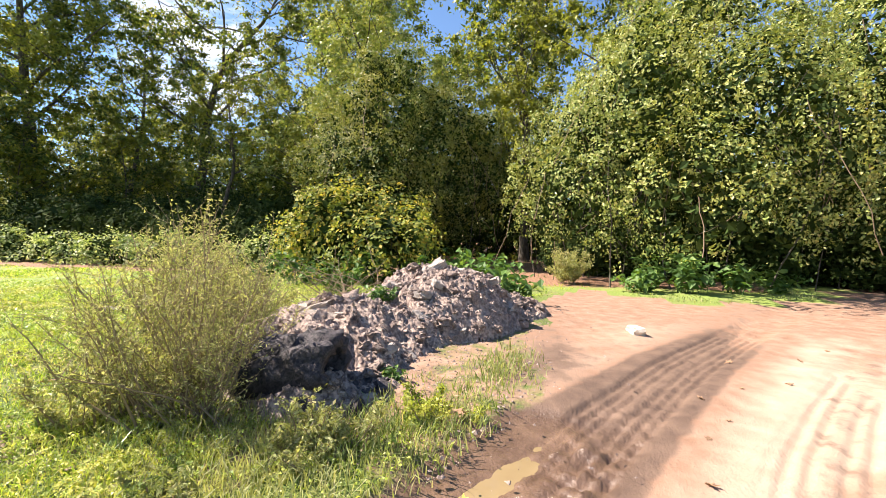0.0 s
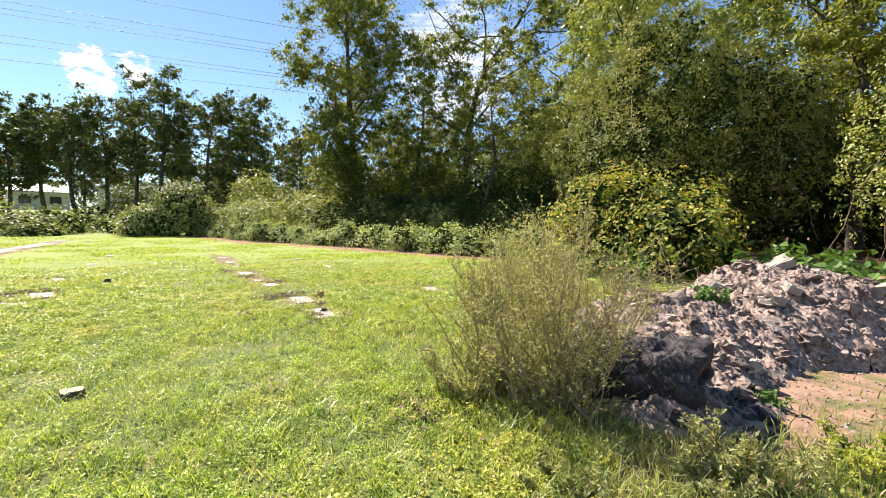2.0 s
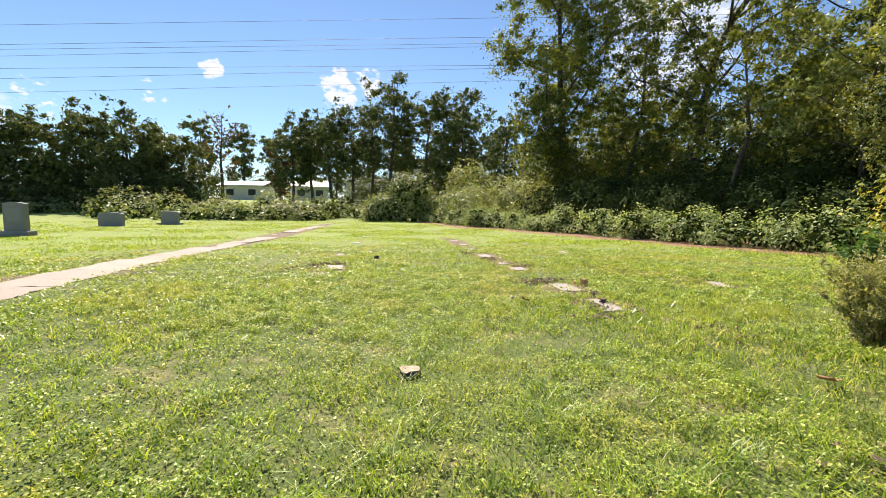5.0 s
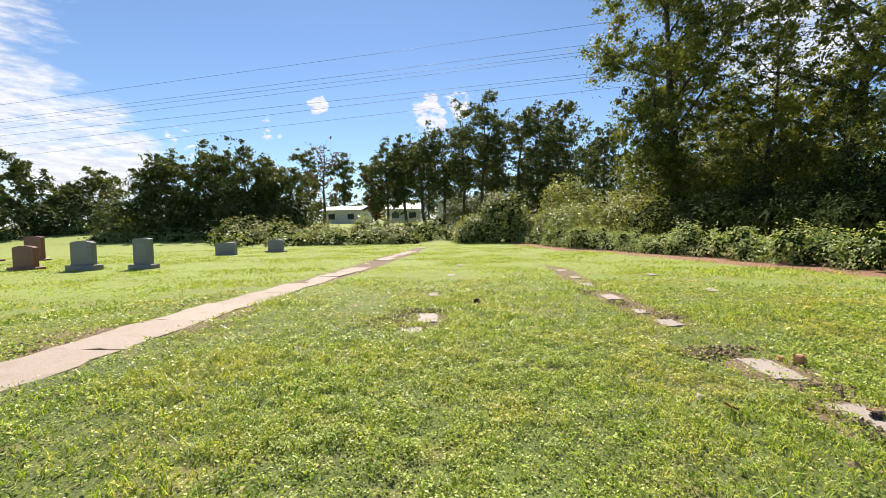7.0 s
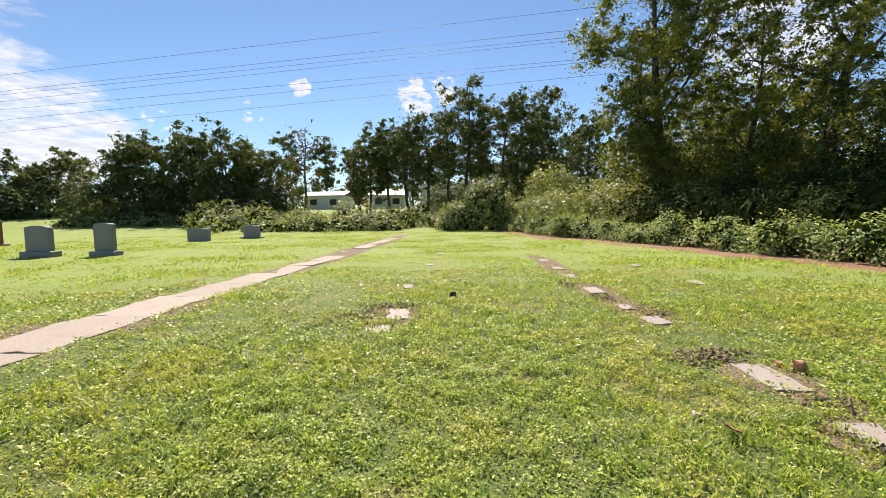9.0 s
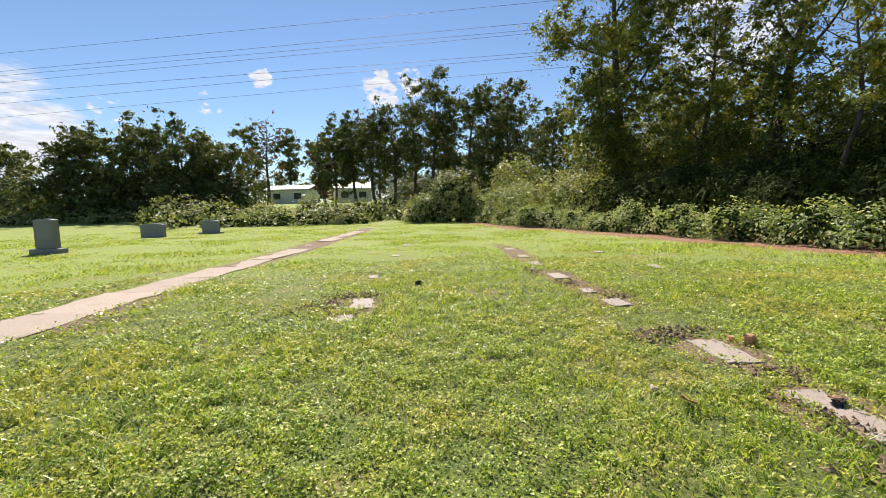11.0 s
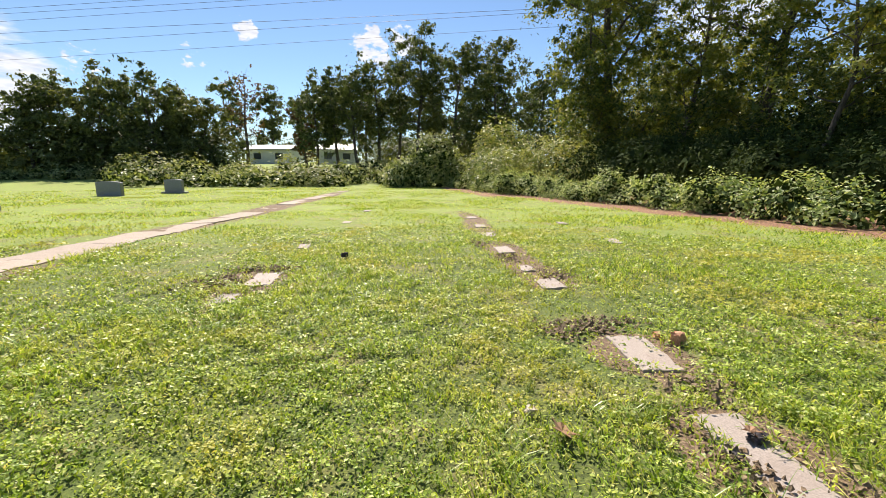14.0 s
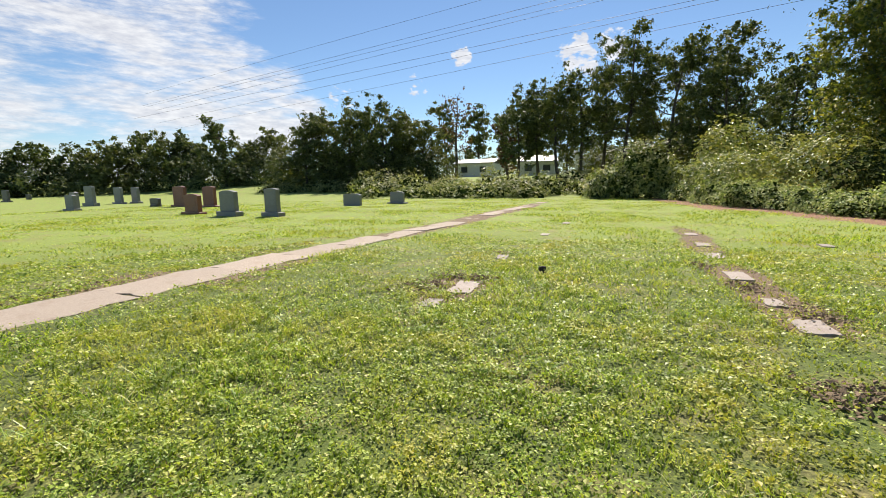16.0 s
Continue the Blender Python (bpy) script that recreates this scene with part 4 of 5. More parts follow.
# bushes that close the lawn at its far corner
mound("vine_mound", "rounded mound of creeper at the lawn's end", "bush", [(5.2, 38.6, 1.6, 2.3, 2.2, 2.7), (3.0, 38.4, 0.6, 2.2, 1.8, 1.6), (7.2, 38.0, 0.7, 1.6, 1.6, 1.6)], 9000, 0.24, M_LEAF_KUDZU, 501, stems=10, core=900, core_leaf=0.5)
mound("bush", "tall yellow-green bush behind the hedge", "bush", [(11.4, 41, 3.2, 2.1, 2.1, 2.6), (11.6, 41, 1.6, 2.4, 2.2, 2.0)], 6000, 0.26, M_LEAF_VINE, 502, "corner bushes", stems=12)
mound("bush", "wide bush with yellowing vines behind the hedge", "bush", [(12.0, 33, 1.4, 2.2, 2.4, 2.2), (13.6, 30.5, 1.3, 2.2, 2.0, 2.3), (10.6, 35.5, 1.4, 1.8, 1.8, 1.7)], 8000, 0.2, M_LEAF_VINE, 503, "corner bushes", stems=12)
mound("bush", "grey-green bush at the hedge's corner", "bush", [(8.8, 30.0, 0.9, 1.7, 2.2, 1.6), (8.6, 34.0, 0.9, 1.6, 2.2, 1.7)], 6000, 0.2, M_LEAF_KUDZU, 504, "corner bushes", stems=10)


def build_kudzu():
    rng = np.random.default_rng(31)
    k = 0
    for x0, x1, y0, h0, h1 in ((-16, 3, 41, 0.6, 1.2), (-20, 2, 46, 1.0, 2.0), (-24, 4, 53, 1.3, 2.5), (-44, -17, 56, 0.6, 1.1), (-66, -40, 70, 0.7, 1.3), (-90, -60, 62, 0.7, 1.2)):
        x = x0
        while x < x1:
            w = rng.uniform(2.0, 3.6)
            blobs = []
            for j in range(3):
                sc = rng.uniform(0.5, 1.15)
                blobs.append((x + w * rng.uniform(-0.9, 0.9), y0 + rng.uniform(-1.8, 1.8), 0.1, w * 0.8 * sc, w * 0.65 * sc, rng.uniform(h0, h1) * 1.25 * sc))
            mound("creeper_mound", "low mound of creeper leaves on rough ground", "creeper", blobs, 1700, 0.30, M_LEAF_KUDZU, 600 + k, "creeper mounds", stems=0, lump=0.2, top_bias=0.9, core=260, core_leaf=0.6)
            x += w * 1.5
            k += 1


build_kudzu()


def build_far_trees():
    rng = np.random.default_rng(41)
    k = 0

    def place(bearing, dist, h, spread, mat=M_LEAF_FAR, low=0.25, n=4200, leaf=0.5, name="far tree", label="tall tree beyond the rough ground"):
        nonlocal k
        a = radians(bearing)
        x, y = 0.3 + dist * math.sin(a), dist * math.cos(a)
        tree("distant_tree", label, x, y, h, 0.2 + h * 0.006, low, spread, n, leaf, mat, M_BARK, 700 + k, (rng.normal(0, 0.06), 0), 150, 11, spread * rng.uniform(0.20, 0.27), group="far tree line", bend=0.05)
        k += 1

    # the open group of trees in front of the houses
    for b, d, h in ((-7.5, 66, 14), (-5, 68, 17), (-2.5, 64, 17), (0, 66, 20), (2.5, 70, 21), (4.5, 64, 23), (7, 66, 22), (9.5, 62, 22), (12, 66, 20), (14.5, 60, 20), (17, 64, 21), (20, 70, 20)):
        place(b, d, h * 0.80 + rng.normal(0, 0.8), 4.6, low=0.30 if b < 6 else 0.15, n=8600, leaf=0.34)
    # the dark mass to the left of them
    for b, d, h in ((-34, 72, 15), (-31, 74, 17), (-29, 70, 16), (-26.5, 73, 17), (-24, 68, 19), (-22.5, 72, 16), (-20, 70, 13)):
        place(b, d, h * 0.68, 4.6, M_LEAF_FAR, 0.04, 8200, 0.40, label="dense dark tree at the edge of the rough ground")
    place(-15.5, 76, 15, 3.4, M_LEAF_RUST, 0.3, 700, 0.4, label="nearly bare tree with thin leaves")
    place(-8.8, 70, 10, 1.8, M_LEAF_RUST, 0.12, 2600, 0.4, label="narrow tree with rusty brown leaves")
    for b, d, h in ((-13, 110, 17), (-9, 115, 18), (-5.5, 112, 18), (-17, 112, 18), (-2, 120, 20), (2, 118, 19), (6, 120, 18), (10, 118, 19), (14, 116, 18), (18, 112, 19), (22, 108, 20)):
        place(b, d, h, 5.5, M_LEAF_FAR, 0.15, 5000, 0.62, label="tree behind the houses")
    # the lower line along the left
    for b, d, h in ((-38, 98, 13), (-41, 96, 10), (-43.5, 92, 16), (-46.5, 98, 13), (-49, 96, 15), (-51.5, 100, 14), (-54, 98, 13), (-56.5, 102, 12), (-59, 104, 11), (-62, 106, 11), (-65, 108, 12), (-69, 108, 11), (-73, 108, 12)):
        place(b, d, h * 0.68, 5.0, M_LEAF_FAR, 0.05, 5600, 0.52, label="dense tree in the far tree line")


build_far_trees()


def build_far_thicket():
    rng = np.random.default_rng(51)
    for k, (b, d, h) in enumerate([(-36, 74, 6), (-32, 73, 7), (-28, 72, 7), (-24, 71, 7.5), (-20.5, 72, 6), (-40, 94, 6.5), (-45, 95, 6.5), (-50, 98, 6.5), (-55, 100, 6.5), (-60, 103, 6.5), (-65, 106, 6.5), (-71, 107, 6.5), (-15, 118, 8), (-9, 120, 8), (-3, 120, 8), (3, 120, 8), (9, 116, 8), (15, 110, 8), (20, 100, 8), (2.5, 76, 4.5), (6.5, 72, 6), (10, 70, 6.5), (14, 70, 7)]):
        a = radians(b)
        x, y = d * math.sin(a), d * math.cos(a)
        w = 5.0 if d > 90 else 3.6
        mound("far_thicket", "dark thicket below the far trees", "thicket", [(x, y, h * 0.3, w, w, h * 0.6), (x + w * 0.8, y + 1, h * 0.3, w, w, h * 0.5)], 3600, 0.5, M_LEAF_FAR, 800 + k, "far thickets", stems=0, lump=0.3, far=True)


build_far_thicket()


# ---------------------------------------------------------------- houses beyond the rough ground
def house(x, y, w, d, wall_h, roof_h, turn, z, label):
    h = thing("house", label, "house", "far houses", at=pose(x, y, z, 0, 0, turn))
    part("wall", with_mat(box_mesh(w, d, wall_h, 0.02), M_WALL), h)
    e = 0.4
    v = [(-w / 2 - e, -d / 2 - e, 0), (w / 2 + e, -d / 2 - e, 0), (w / 2 + e, d / 2 + e, 0), (-w / 2 - e, d / 2 + e, 0), (-w / 2 - e, 0, roof_h), (w / 2 + e, 0, roof_h)]
    v += [(a, b, c - 0.15) for a, b, c in v]
    f = [(0, 1, 5, 4), (2, 3, 4, 5), (7, 6, 10, 11), (9, 8, 11, 10), (0, 4, 10, 6), (3, 9, 10, 4), (1, 7, 11, 5), (2, 5, 11, 8), (0, 6, 7, 1), (2, 8, 9, 3)]
    part("roof", mesh_of("roof", v, f, M_ROOF), h, m=pose(0, 0, wall_h + 0.16))
    for i in range(max(2, int(w / 3.2))):
        wx = -w / 2 + (i + 0.5) * w / max(2, int(w / 3.2))
        win = part("window", with_mat(box_mesh(1.3, 0.1, 1.1, 0.01), M_GLASS), h, m=pose(wx, -d / 2 - 0.03, wall_h * 0.4))
        part("frame", with_mat(box_mesh(1.5, 0.06, 0.1, 0.01), M_WALL), win, m=pose(0, -0.02, 1.1))
        part("sill", with_mat(box_mesh(1.6, 0.12, 0.08, 0.01), M_WALL), win, m=pose(0, -0.04, -0.09))


house(-19.3, 88, 7.8, 7, 2.8, 0.9, -8, 2.3, "single-storey white house with a pale low roof")
house(-8.0, 86, 6.5, 7, 2.7, 1.2, 10, 2.3, "white house with a pale metal roof among trees")
house(3.4, 84, 4.5, 8, 3.0, 2.0, 80, 3.0, "white gabled house half hidden by trees")


# ---------------------------------------------------------------- power lines
def cable(x, y, z, dx, dy, sag):
    tb = Tubes()
    s = np.linspace(-70, 170, 40)
    tb.add(np.stack([x + dx * s, y + dy * s, z + sag * ((s - 50) / 120) ** 2 - sag], 1), np.full(40, 0.022), 5)
    tagged(new("power_cable", tb.mesh("cable", M_CABLE)), "thin black overhead power cable", "cable", "overhead power cables")


for row in ((-51.0, 78.4, 28, 0.966, -0.258, 0.0), (-48.8, 74.6, 24, 0.964, -0.266, 0.0), (-50.2, 76.8, 24, 0.966, -0.260, 0.0), (-52.5, 80.2, 24, 0.960, -0.280, 0.0),
            (-47.2, 71.9, 20, 0.968, -0.251, 0.0), (-51.0, 77.6, 20, 0.955, -0.295, 0.0), (-57.5, 87.2, 20, 0.950, -0.313, 0.0)):
    cable(*row)

# ---------------------------------------------------------------- the heap of spoil


def build_pile():
    rng = np.random.default_rng(61)
    heap = thing("spoil_heap", "heap of crumbly grey-brown earth and rubble by the road", "earth heap", at=pose(0, 0, 0))
    xs, ys = np.arange(2.9, 9.6, 0.035), np.arange(-2.1, 1.7, 0.035)
    gx, gy = np.meshgrid(xs, ys, indexing="ij")
    x, y = gx.ravel(), gy.ravel()
    h = pile_height(x, y)
    z = ground_height(x, y) + h - 0.03
    n = len(ys)
    i = (np.arange(len(xs) - 1)[:, None] * n + np.arange(n - 1)[None]).ravel()
    q = np.stack([i, i + n, i + n + 1, i + 1], 1)
    q = q[(h[q] > 0.012).sum(1) >= 2]
    used, inv = np.unique(q, return_inverse=True)
    part("mound", mesh_of("mound", np.stack([x, y, z], 1)[used], inv.reshape(-1, 4), M_PILE, False), heap)
    kinds = [with_mat(rough_block(rng, 1, 1, 0.8, 2, 0.16), M_RUBBLE) for _ in range(6)]
    clods = [with_mat(rough_block(rng, 1, 1, 0.9, 2, 0.3, 0.2), M_PILE) for _ in range(6)]

    def put(name, kind, px, py, s, flat=1.0, tilt=25, sink=0.35):
        ph = float(pile_height(np.array(px), np.array(py))) + float(ground_height(px, py)) - 0.03
        ob = part(name, kind, heap, m=pose(px, py, max(ph, 0) - s * sink * flat, rng.normal(0, tilt), rng.normal(0, tilt), rng.uniform(0, 360)) @ Matrix.Diagonal((s * rng.uniform(0.8, 1.5), s * rng.uniform(0.7, 1.1), s * flat, 1)))
        return ob

    # larger slabs of rubble along the ridge and the face
    for px, py, s in ((7.15, -0.55, 0.34), (6.75, -0.35, 0.26), (5.0, 0.35, 0.36), (4.85, 0.05, 0.28), (5.15, 0.6, 0.3), (5.85, -0.55, 0.26), (6.1, -0.62, 0.22), (5.6, -0.62, 0.2), (6.9, -1.15, 0.26), (4.6, -0.75, 0.2), (6.4, 0.1, 0.24), (7.5, -0.7, 0.22)):
        put("rock", kinds[rng.integers(0, 6)], px, py, s * 0.8, 0.55, 16, 0.45)
    for _ in range(120):
        px, py = rng.uniform(3.6, 8.8), rng.uniform(-1.7, 0.7)
        if pile_height(np.array(px), np.array(py)) > 0.03:
            put("rock", kinds[rng.integers(0, 6)], px, py, 0.03 + 0.09 * rng.uniform() ** 2.2, 0.8)
    for _ in range(260):
        px, py = rng.uniform(3.4, 8.8), rng.uniform(-1.9, 0.6)
        if pile_height(np.array(px), np.array(py)) > 0.015:
            put("clod", clods[rng.integers(0, 6)], px, py, 0.03 + 0.12 * rng.uniform() ** 1.6, 0.8)
    # crumbs strewn at the foot, too many and too small to tell apart
    v, f, k = [], [], 0
    unit = np.array([(-1, -1, 0), (1, -1, 0), (1, 1, 0), (-1, 1, 0), (0, 0, 1.0)]) * 0.5
    tri = [(0, 1, 4), (1, 2, 4), (2, 3, 4), (3, 0, 4)]
    for _ in range(9000):
        px, py = rng.uniform(3.0, 8.8), rng.normal(-0.9, 0.8)
        if inside(ROAD, np.array(px), np.array(py)) and rng.uniform() > 0.12:
            continue
        s = 0.012 + 0.045 * rng.uniform() ** 2.5
        pz = max(float(pile_height(np.array(px), np.array(py))) - 0.03, 0) + float(ground_height(px, py))
        s *= 1.0 if pz > 0.05 else 0.5
        a = rng.uniform(0, 6.28)
        w = unit * s * rng.uniform(0.6, 1.4, 3)
        w = np.stack([w[:, 0] * math.cos(a) - w[:, 1] * math.sin(a) + px, w[:, 0] * math.sin(a) + w[:, 1] * math.cos(a) + py, w[:, 2] + pz - 0.002], 1)
        v.append(w + rng.normal(0, s * 0.15, (5, 3)))
        f.append(np.array(tri) + k)
        k += 5
    tagged(new("crumbs", mesh_of("crumbs", np.concatenate(v), np.concatenate(f), M_PILE)), "small crumbs of earth and gravel round the heap", "gravel", kind="stuff")


build_pile()


def build_sod():
    """Crumbled dark soil and thatch along the upper edges of the markers."""
    rng = np.random.default_rng(66)
    v, f, k = [], [], 0
    tri = np.array([(0, 1, 4), (1, 2, 4), (2, 3, 4), (3, 0, 4)])
    unit = np.array([(-1, -1, 0), (1, -1, 0), (1, 1, 0), (-1, 1, 0), (0, 0, 0.9)]) * 0.5
    for cx, cy, sx, sy, n in ((2.95, 5.42, 0.22, 0.09, 420), (2.62, 5.25, 0.08, 0.1, 90), (-0.5, 7.98, 0.2, 0.1, 330), (-0.75, 7.25, 0.16, 0.22, 380), (-0.1, 8.0, 0.14, 0.07, 160), (3.1, 4.3, 0.1, 0.08, 120), (2.8, 3.55, 0.06, 0.14, 130), (3.15, 3.3, 0.12, 0.1, 110),
                              (2.6, 3.1, 0.16, 0.12, 130), (3.35, 7.2, 0.16, 0.22, 220), (3.05, 8.3, 0.12, 0.16, 150), (-0.3, 10.25, 0.2, 0.1, 150), (2.9, 9.6, 0.1, 0.3, 140), (5.35, 5.0, 0.16, 0.1, 120), (3.4, 2.4, 0.2, 0.15, 110), (2.3, 0.4, 0.12, 0.2, 130), (-5.2, 5.6, 0.15, 0.6, 260), (-4.9, 9.5, 0.12, 1.0, 200)):
        for _ in range(n):
            px, py = rng.normal(cx, sx), rng.normal(cy, sy)
            s = 0.012 + 0.024 * rng.uniform() ** 2
            a = rng.uniform(0, 6.28)
            w = unit * s * rng.uniform(0.6, 1.5, 3)
            w = np.stack([w[:, 0] * math.cos(a) - w[:, 1] * math.sin(a) + px, w[:, 0] * math.sin(a) + w[:, 1] * math.cos(a) + py, w[:, 2] + float(ground_height(px, py)) + rng.uniform(0.005, 0.04)], 1)
            v.append(w + rng.normal(0, s * 0.2, (5, 3)))
            f.append(tri + k)
            k += 5
    tagged(new("crumbled_sod", mesh_of("crumbled_sod", np.concatenate(v), np.concatenate(f), M_SOD)), "dark crumbled soil and thatch around the markers", "soil", kind="stuff")


M_SOD = stone_material("dark_sod", (0.12, 0.085, 0.05), (0.27, 0.195, 0.12), 50.0, 0.95, 0.6, (0.34, 0.27, 0.15), 0.6)
build_sod()


def build_charred_log():
    """A burnt, hollow log end with black flakes round it."""
    rng = np.random.default_rng(62)
    t = thing("charred_log", "hollow burnt log, black inside, against the earth heap", "burnt log", at=pose(3.66, -0.42, 0.02, 0, 0, 18))
    k, m = 40, 18

    def shell(r, rough, rev):
        ang = np.linspace(0, 2 * math.pi, k, endpoint=False)
        s = np.linspace(0, 1, m)
        A, S = np.meshgrid(ang, s, indexing="xy")
        rr = r * (1 + rough * (vnoise(A * 3 + 5, S * 6, 1.3, 71) - 0.5) + rough * 0.6 * (vnoise(A * 9, S * 20, 1.5, 72) - 0.5)) * (1 - 0.25 * S)
        ragged = 0.10 * (vnoise(A * 2.2, S * 0, 1.7, 73) - 0.5) * (1 - S)
        v = np.stack([rr * np.cos(A), -0.36 + 0.75 * S + ragged, 0.20 + rr * np.sin(A) * 0.92], -1).reshape(-1, 3)
        i = (np.arange(m - 1)[:, None] * k + np.arange(k)[None]).ravel()
        j = (np.arange(m - 1)[:, None] * k + (np.arange(k)[None] + 1) % k).ravel()
        f = np.stack([i, j, j + k, i + k], 1)
        return v, f[:, ::-1] if rev else f

    v0, f0 = shell(0.30, 0.34, False)
    v1, f1 = shell(0.19, 0.5, True)
    rim = np.stack([np.arange(k), np.arange(k) + len(v0), (np.arange(k) + 1) % k + len(v0), (np.arange(k) + 1) % k], 1)
    part("bark_shell", mesh_of("bark_shell", np.concatenate([v0, v1]), np.concatenate([f0, f1 + len(v0), rim]), M_CHAR, True), t)
    for _ in range(46):
        s = 0.03 + 0.09 * rng.uniform() ** 1.5
        me = with_mat(rough_block(rng, s * 1.6, s, s * 0.6, 1, 0.25), M_CHAR)
        part("burnt_flake", me, t, m=pose(rng.normal(0.12, 0.24), rng.uniform(-0.75, -0.1), rng.uniform(-0.02, 0.03), rng.normal(0, 22), rng.normal(0, 22), rng.uniform(0, 360)))


build_charred_log()


def bush(name, label, x, y, height, reach, n_stems, twigs, leaf, mat, seed, lean=(0, 0), spikes=0.3, aspect=0.35, per=26, stem_mat=None, category="bush", group=""):
    """A twiggy bush: stems that fan out from its foot, side twigs, and small leaves along them."""
    rng = np.random.default_rng(seed)
    t = thing(name, label, category, group, at=pose(x, y, float(ground_height(x, y)) - 0.01))
    tb, spots, outs = Tubes(), [], []
    for k in range(n_stems):
        a = k * 2.4 + rng.uniform(-0.4, 0.4)
        fan = rng.uniform(0.05, 1.0) ** 0.7
        way = np.array((math.cos(a) * fan * reach / height * 1.1 + lean[0], math.sin(a) * fan * reach / height * 1.1 + lean[1], 1.0))
        L = height * rng.uniform(0.75, 1.05) * (1.0 - 0.22 * fan)
        line = wander(rng, (rng.normal(0, 0.10), rng.normal(0, 0.10), 0), way, L, 8, 0.12, 0.03)
        st = Tubes()
        st.add(line, (0.0045 + 0.007 * rng.uniform()) * np.linspace(1, 0.25, 9), 5)
        part("stem", st.mesh("stem", stem_mat or M_STEM), t)
        for b in range(twigs):
            q = rng.uniform(0.10, 0.97)
            i = int(q * 8)
            p = line[i] + (line[min(i + 1, 8)] - line[i]) * (q * 8 - i)
            out = rng.normal(0, 1, 3)
            out[2] = abs(out[2]) * 0.7 + 0.35 + (0.8 if rng.uniform() < spikes else 0)
            w = wander(rng, p, out, rng.uniform(0.10, 0.30) * height, 4, 0.12, 0.06)
            tb.add(w, 0.0022 * np.linspace(1, 0.4, 5), 3)
            s = rng.uniform(0, 4, per)
            i = np.minimum(s.astype(int), 3)
            pp = w[i] + (w[i + 1] - w[i]) * (s - i)[:, None]
            spots.append(pp + rng.normal(0, leaf * 0.35, (per, 3)))
            outs.append(ball(rng, per) * 0.9 + (0, 0, 0.5))
    part("twig_mass", tb.mesh("twigs", stem_mat or M_STEM), t)["kind"] = "stuff"
    part("foliage", leaf_mesh("foliage", [leaves(rng, np.concatenate(spots), np.concatenate(outs), leaf, 0.6, aspect, 0.0)], mat), t)
    return t


bush("twiggy_bush", "dusty brown-green bush of thin twigs and seed spikes", 3.08, -0.15, 1.50, 1.30, 40, 22, 0.026, M_LEAF_BUSH, 81, (-0.02, 0.12), 0.45, 0.36, 14)
bush("twiggy_bush", "sparse brown bush leaning over the lawn", 2.98, 0.05, 1.15, 0.85, 18, 16, 0.026, M_LEAF_BUSH, 88, (-0.26, 0.6), 0.4, 0.34, 13)
bush("twiggy_bush", "feathery grey-green bush with upright seed spikes", 3.9, 0.75, 1.42, 0.55, 26, 15, 0.030, M_LEAF_BUSH, 82, (0, 0), 0.85)
bush("twiggy_bush", "feathery pale bush with upright seed spikes behind another", 4.6, 1.55, 1.12, 0.6, 20, 13, 0.032, M_LEAF_BUSH, 89, (0, 0), 0.85)
bush("small_bush", "small dusty green bush beside the lawn", 4.3, 1.95, 0.88, 0.6, 30, 15, 0.036, M_LEAF_BUSH, 83, (0, 0), 0.2, 0.5, 26)
bush("dry_bush", "brown dry bush in front of the vine thicket", 13.9, -1.6, 1.15, 1.1, 24, 12, 0.07, M_LEAF_BUSH, 84, (0, 0), 0.4, 0.4, 18)
bush("low_weeds", "low rough weeds below the twiggy bush", 3.45, 0.55, 0.55, 0.7, 18, 10, 0.05, M_LEAF_BUSH, 85, (0, 0), 0.3, 0.4, 18, category="weeds")
bush("low_weeds", "low rough weeds under the twiggy bush", 2.8, 0.4, 0.55, 0.55, 20, 12, 0.035, M_LEAF_BUSH, 87, (0, 0), 0.3, 0.35, 16, category="weeds")
bush("low_weeds", "low grey-green weeds at the heap's foot", 3.05, -1.15, 0.34, 0.5, 22, 10, 0.034, M_LEAF_BUSH, 95, (0, 0), 0.2, 0.4, 16, category="weeds")
bush("low_weeds", "low green weeds at the road's edge", 3.75, -1.55, 0.24, 0.4, 18, 9, 0.03, M_CLOVER, 96, (0, 0), 0.2, 0.4, 14, category="weeds")
bush("low_weeds", "low green weeds under the twiggy bush", 2.35, -0.75, 0.2, 0.45, 16, 9, 0.03, M_TUFT, 97, (0, 0), 0.2, 0.4, 16, category="weeds")
bush("low_weeds", "pale feathery weeds behind the earth heap", 5.6, 1.9, 0.75, 0.8, 20, 12, 0.05, M_LEAF_BUSH, 86, (0, 0), 0.6, 0.4, 18, category="weeds")


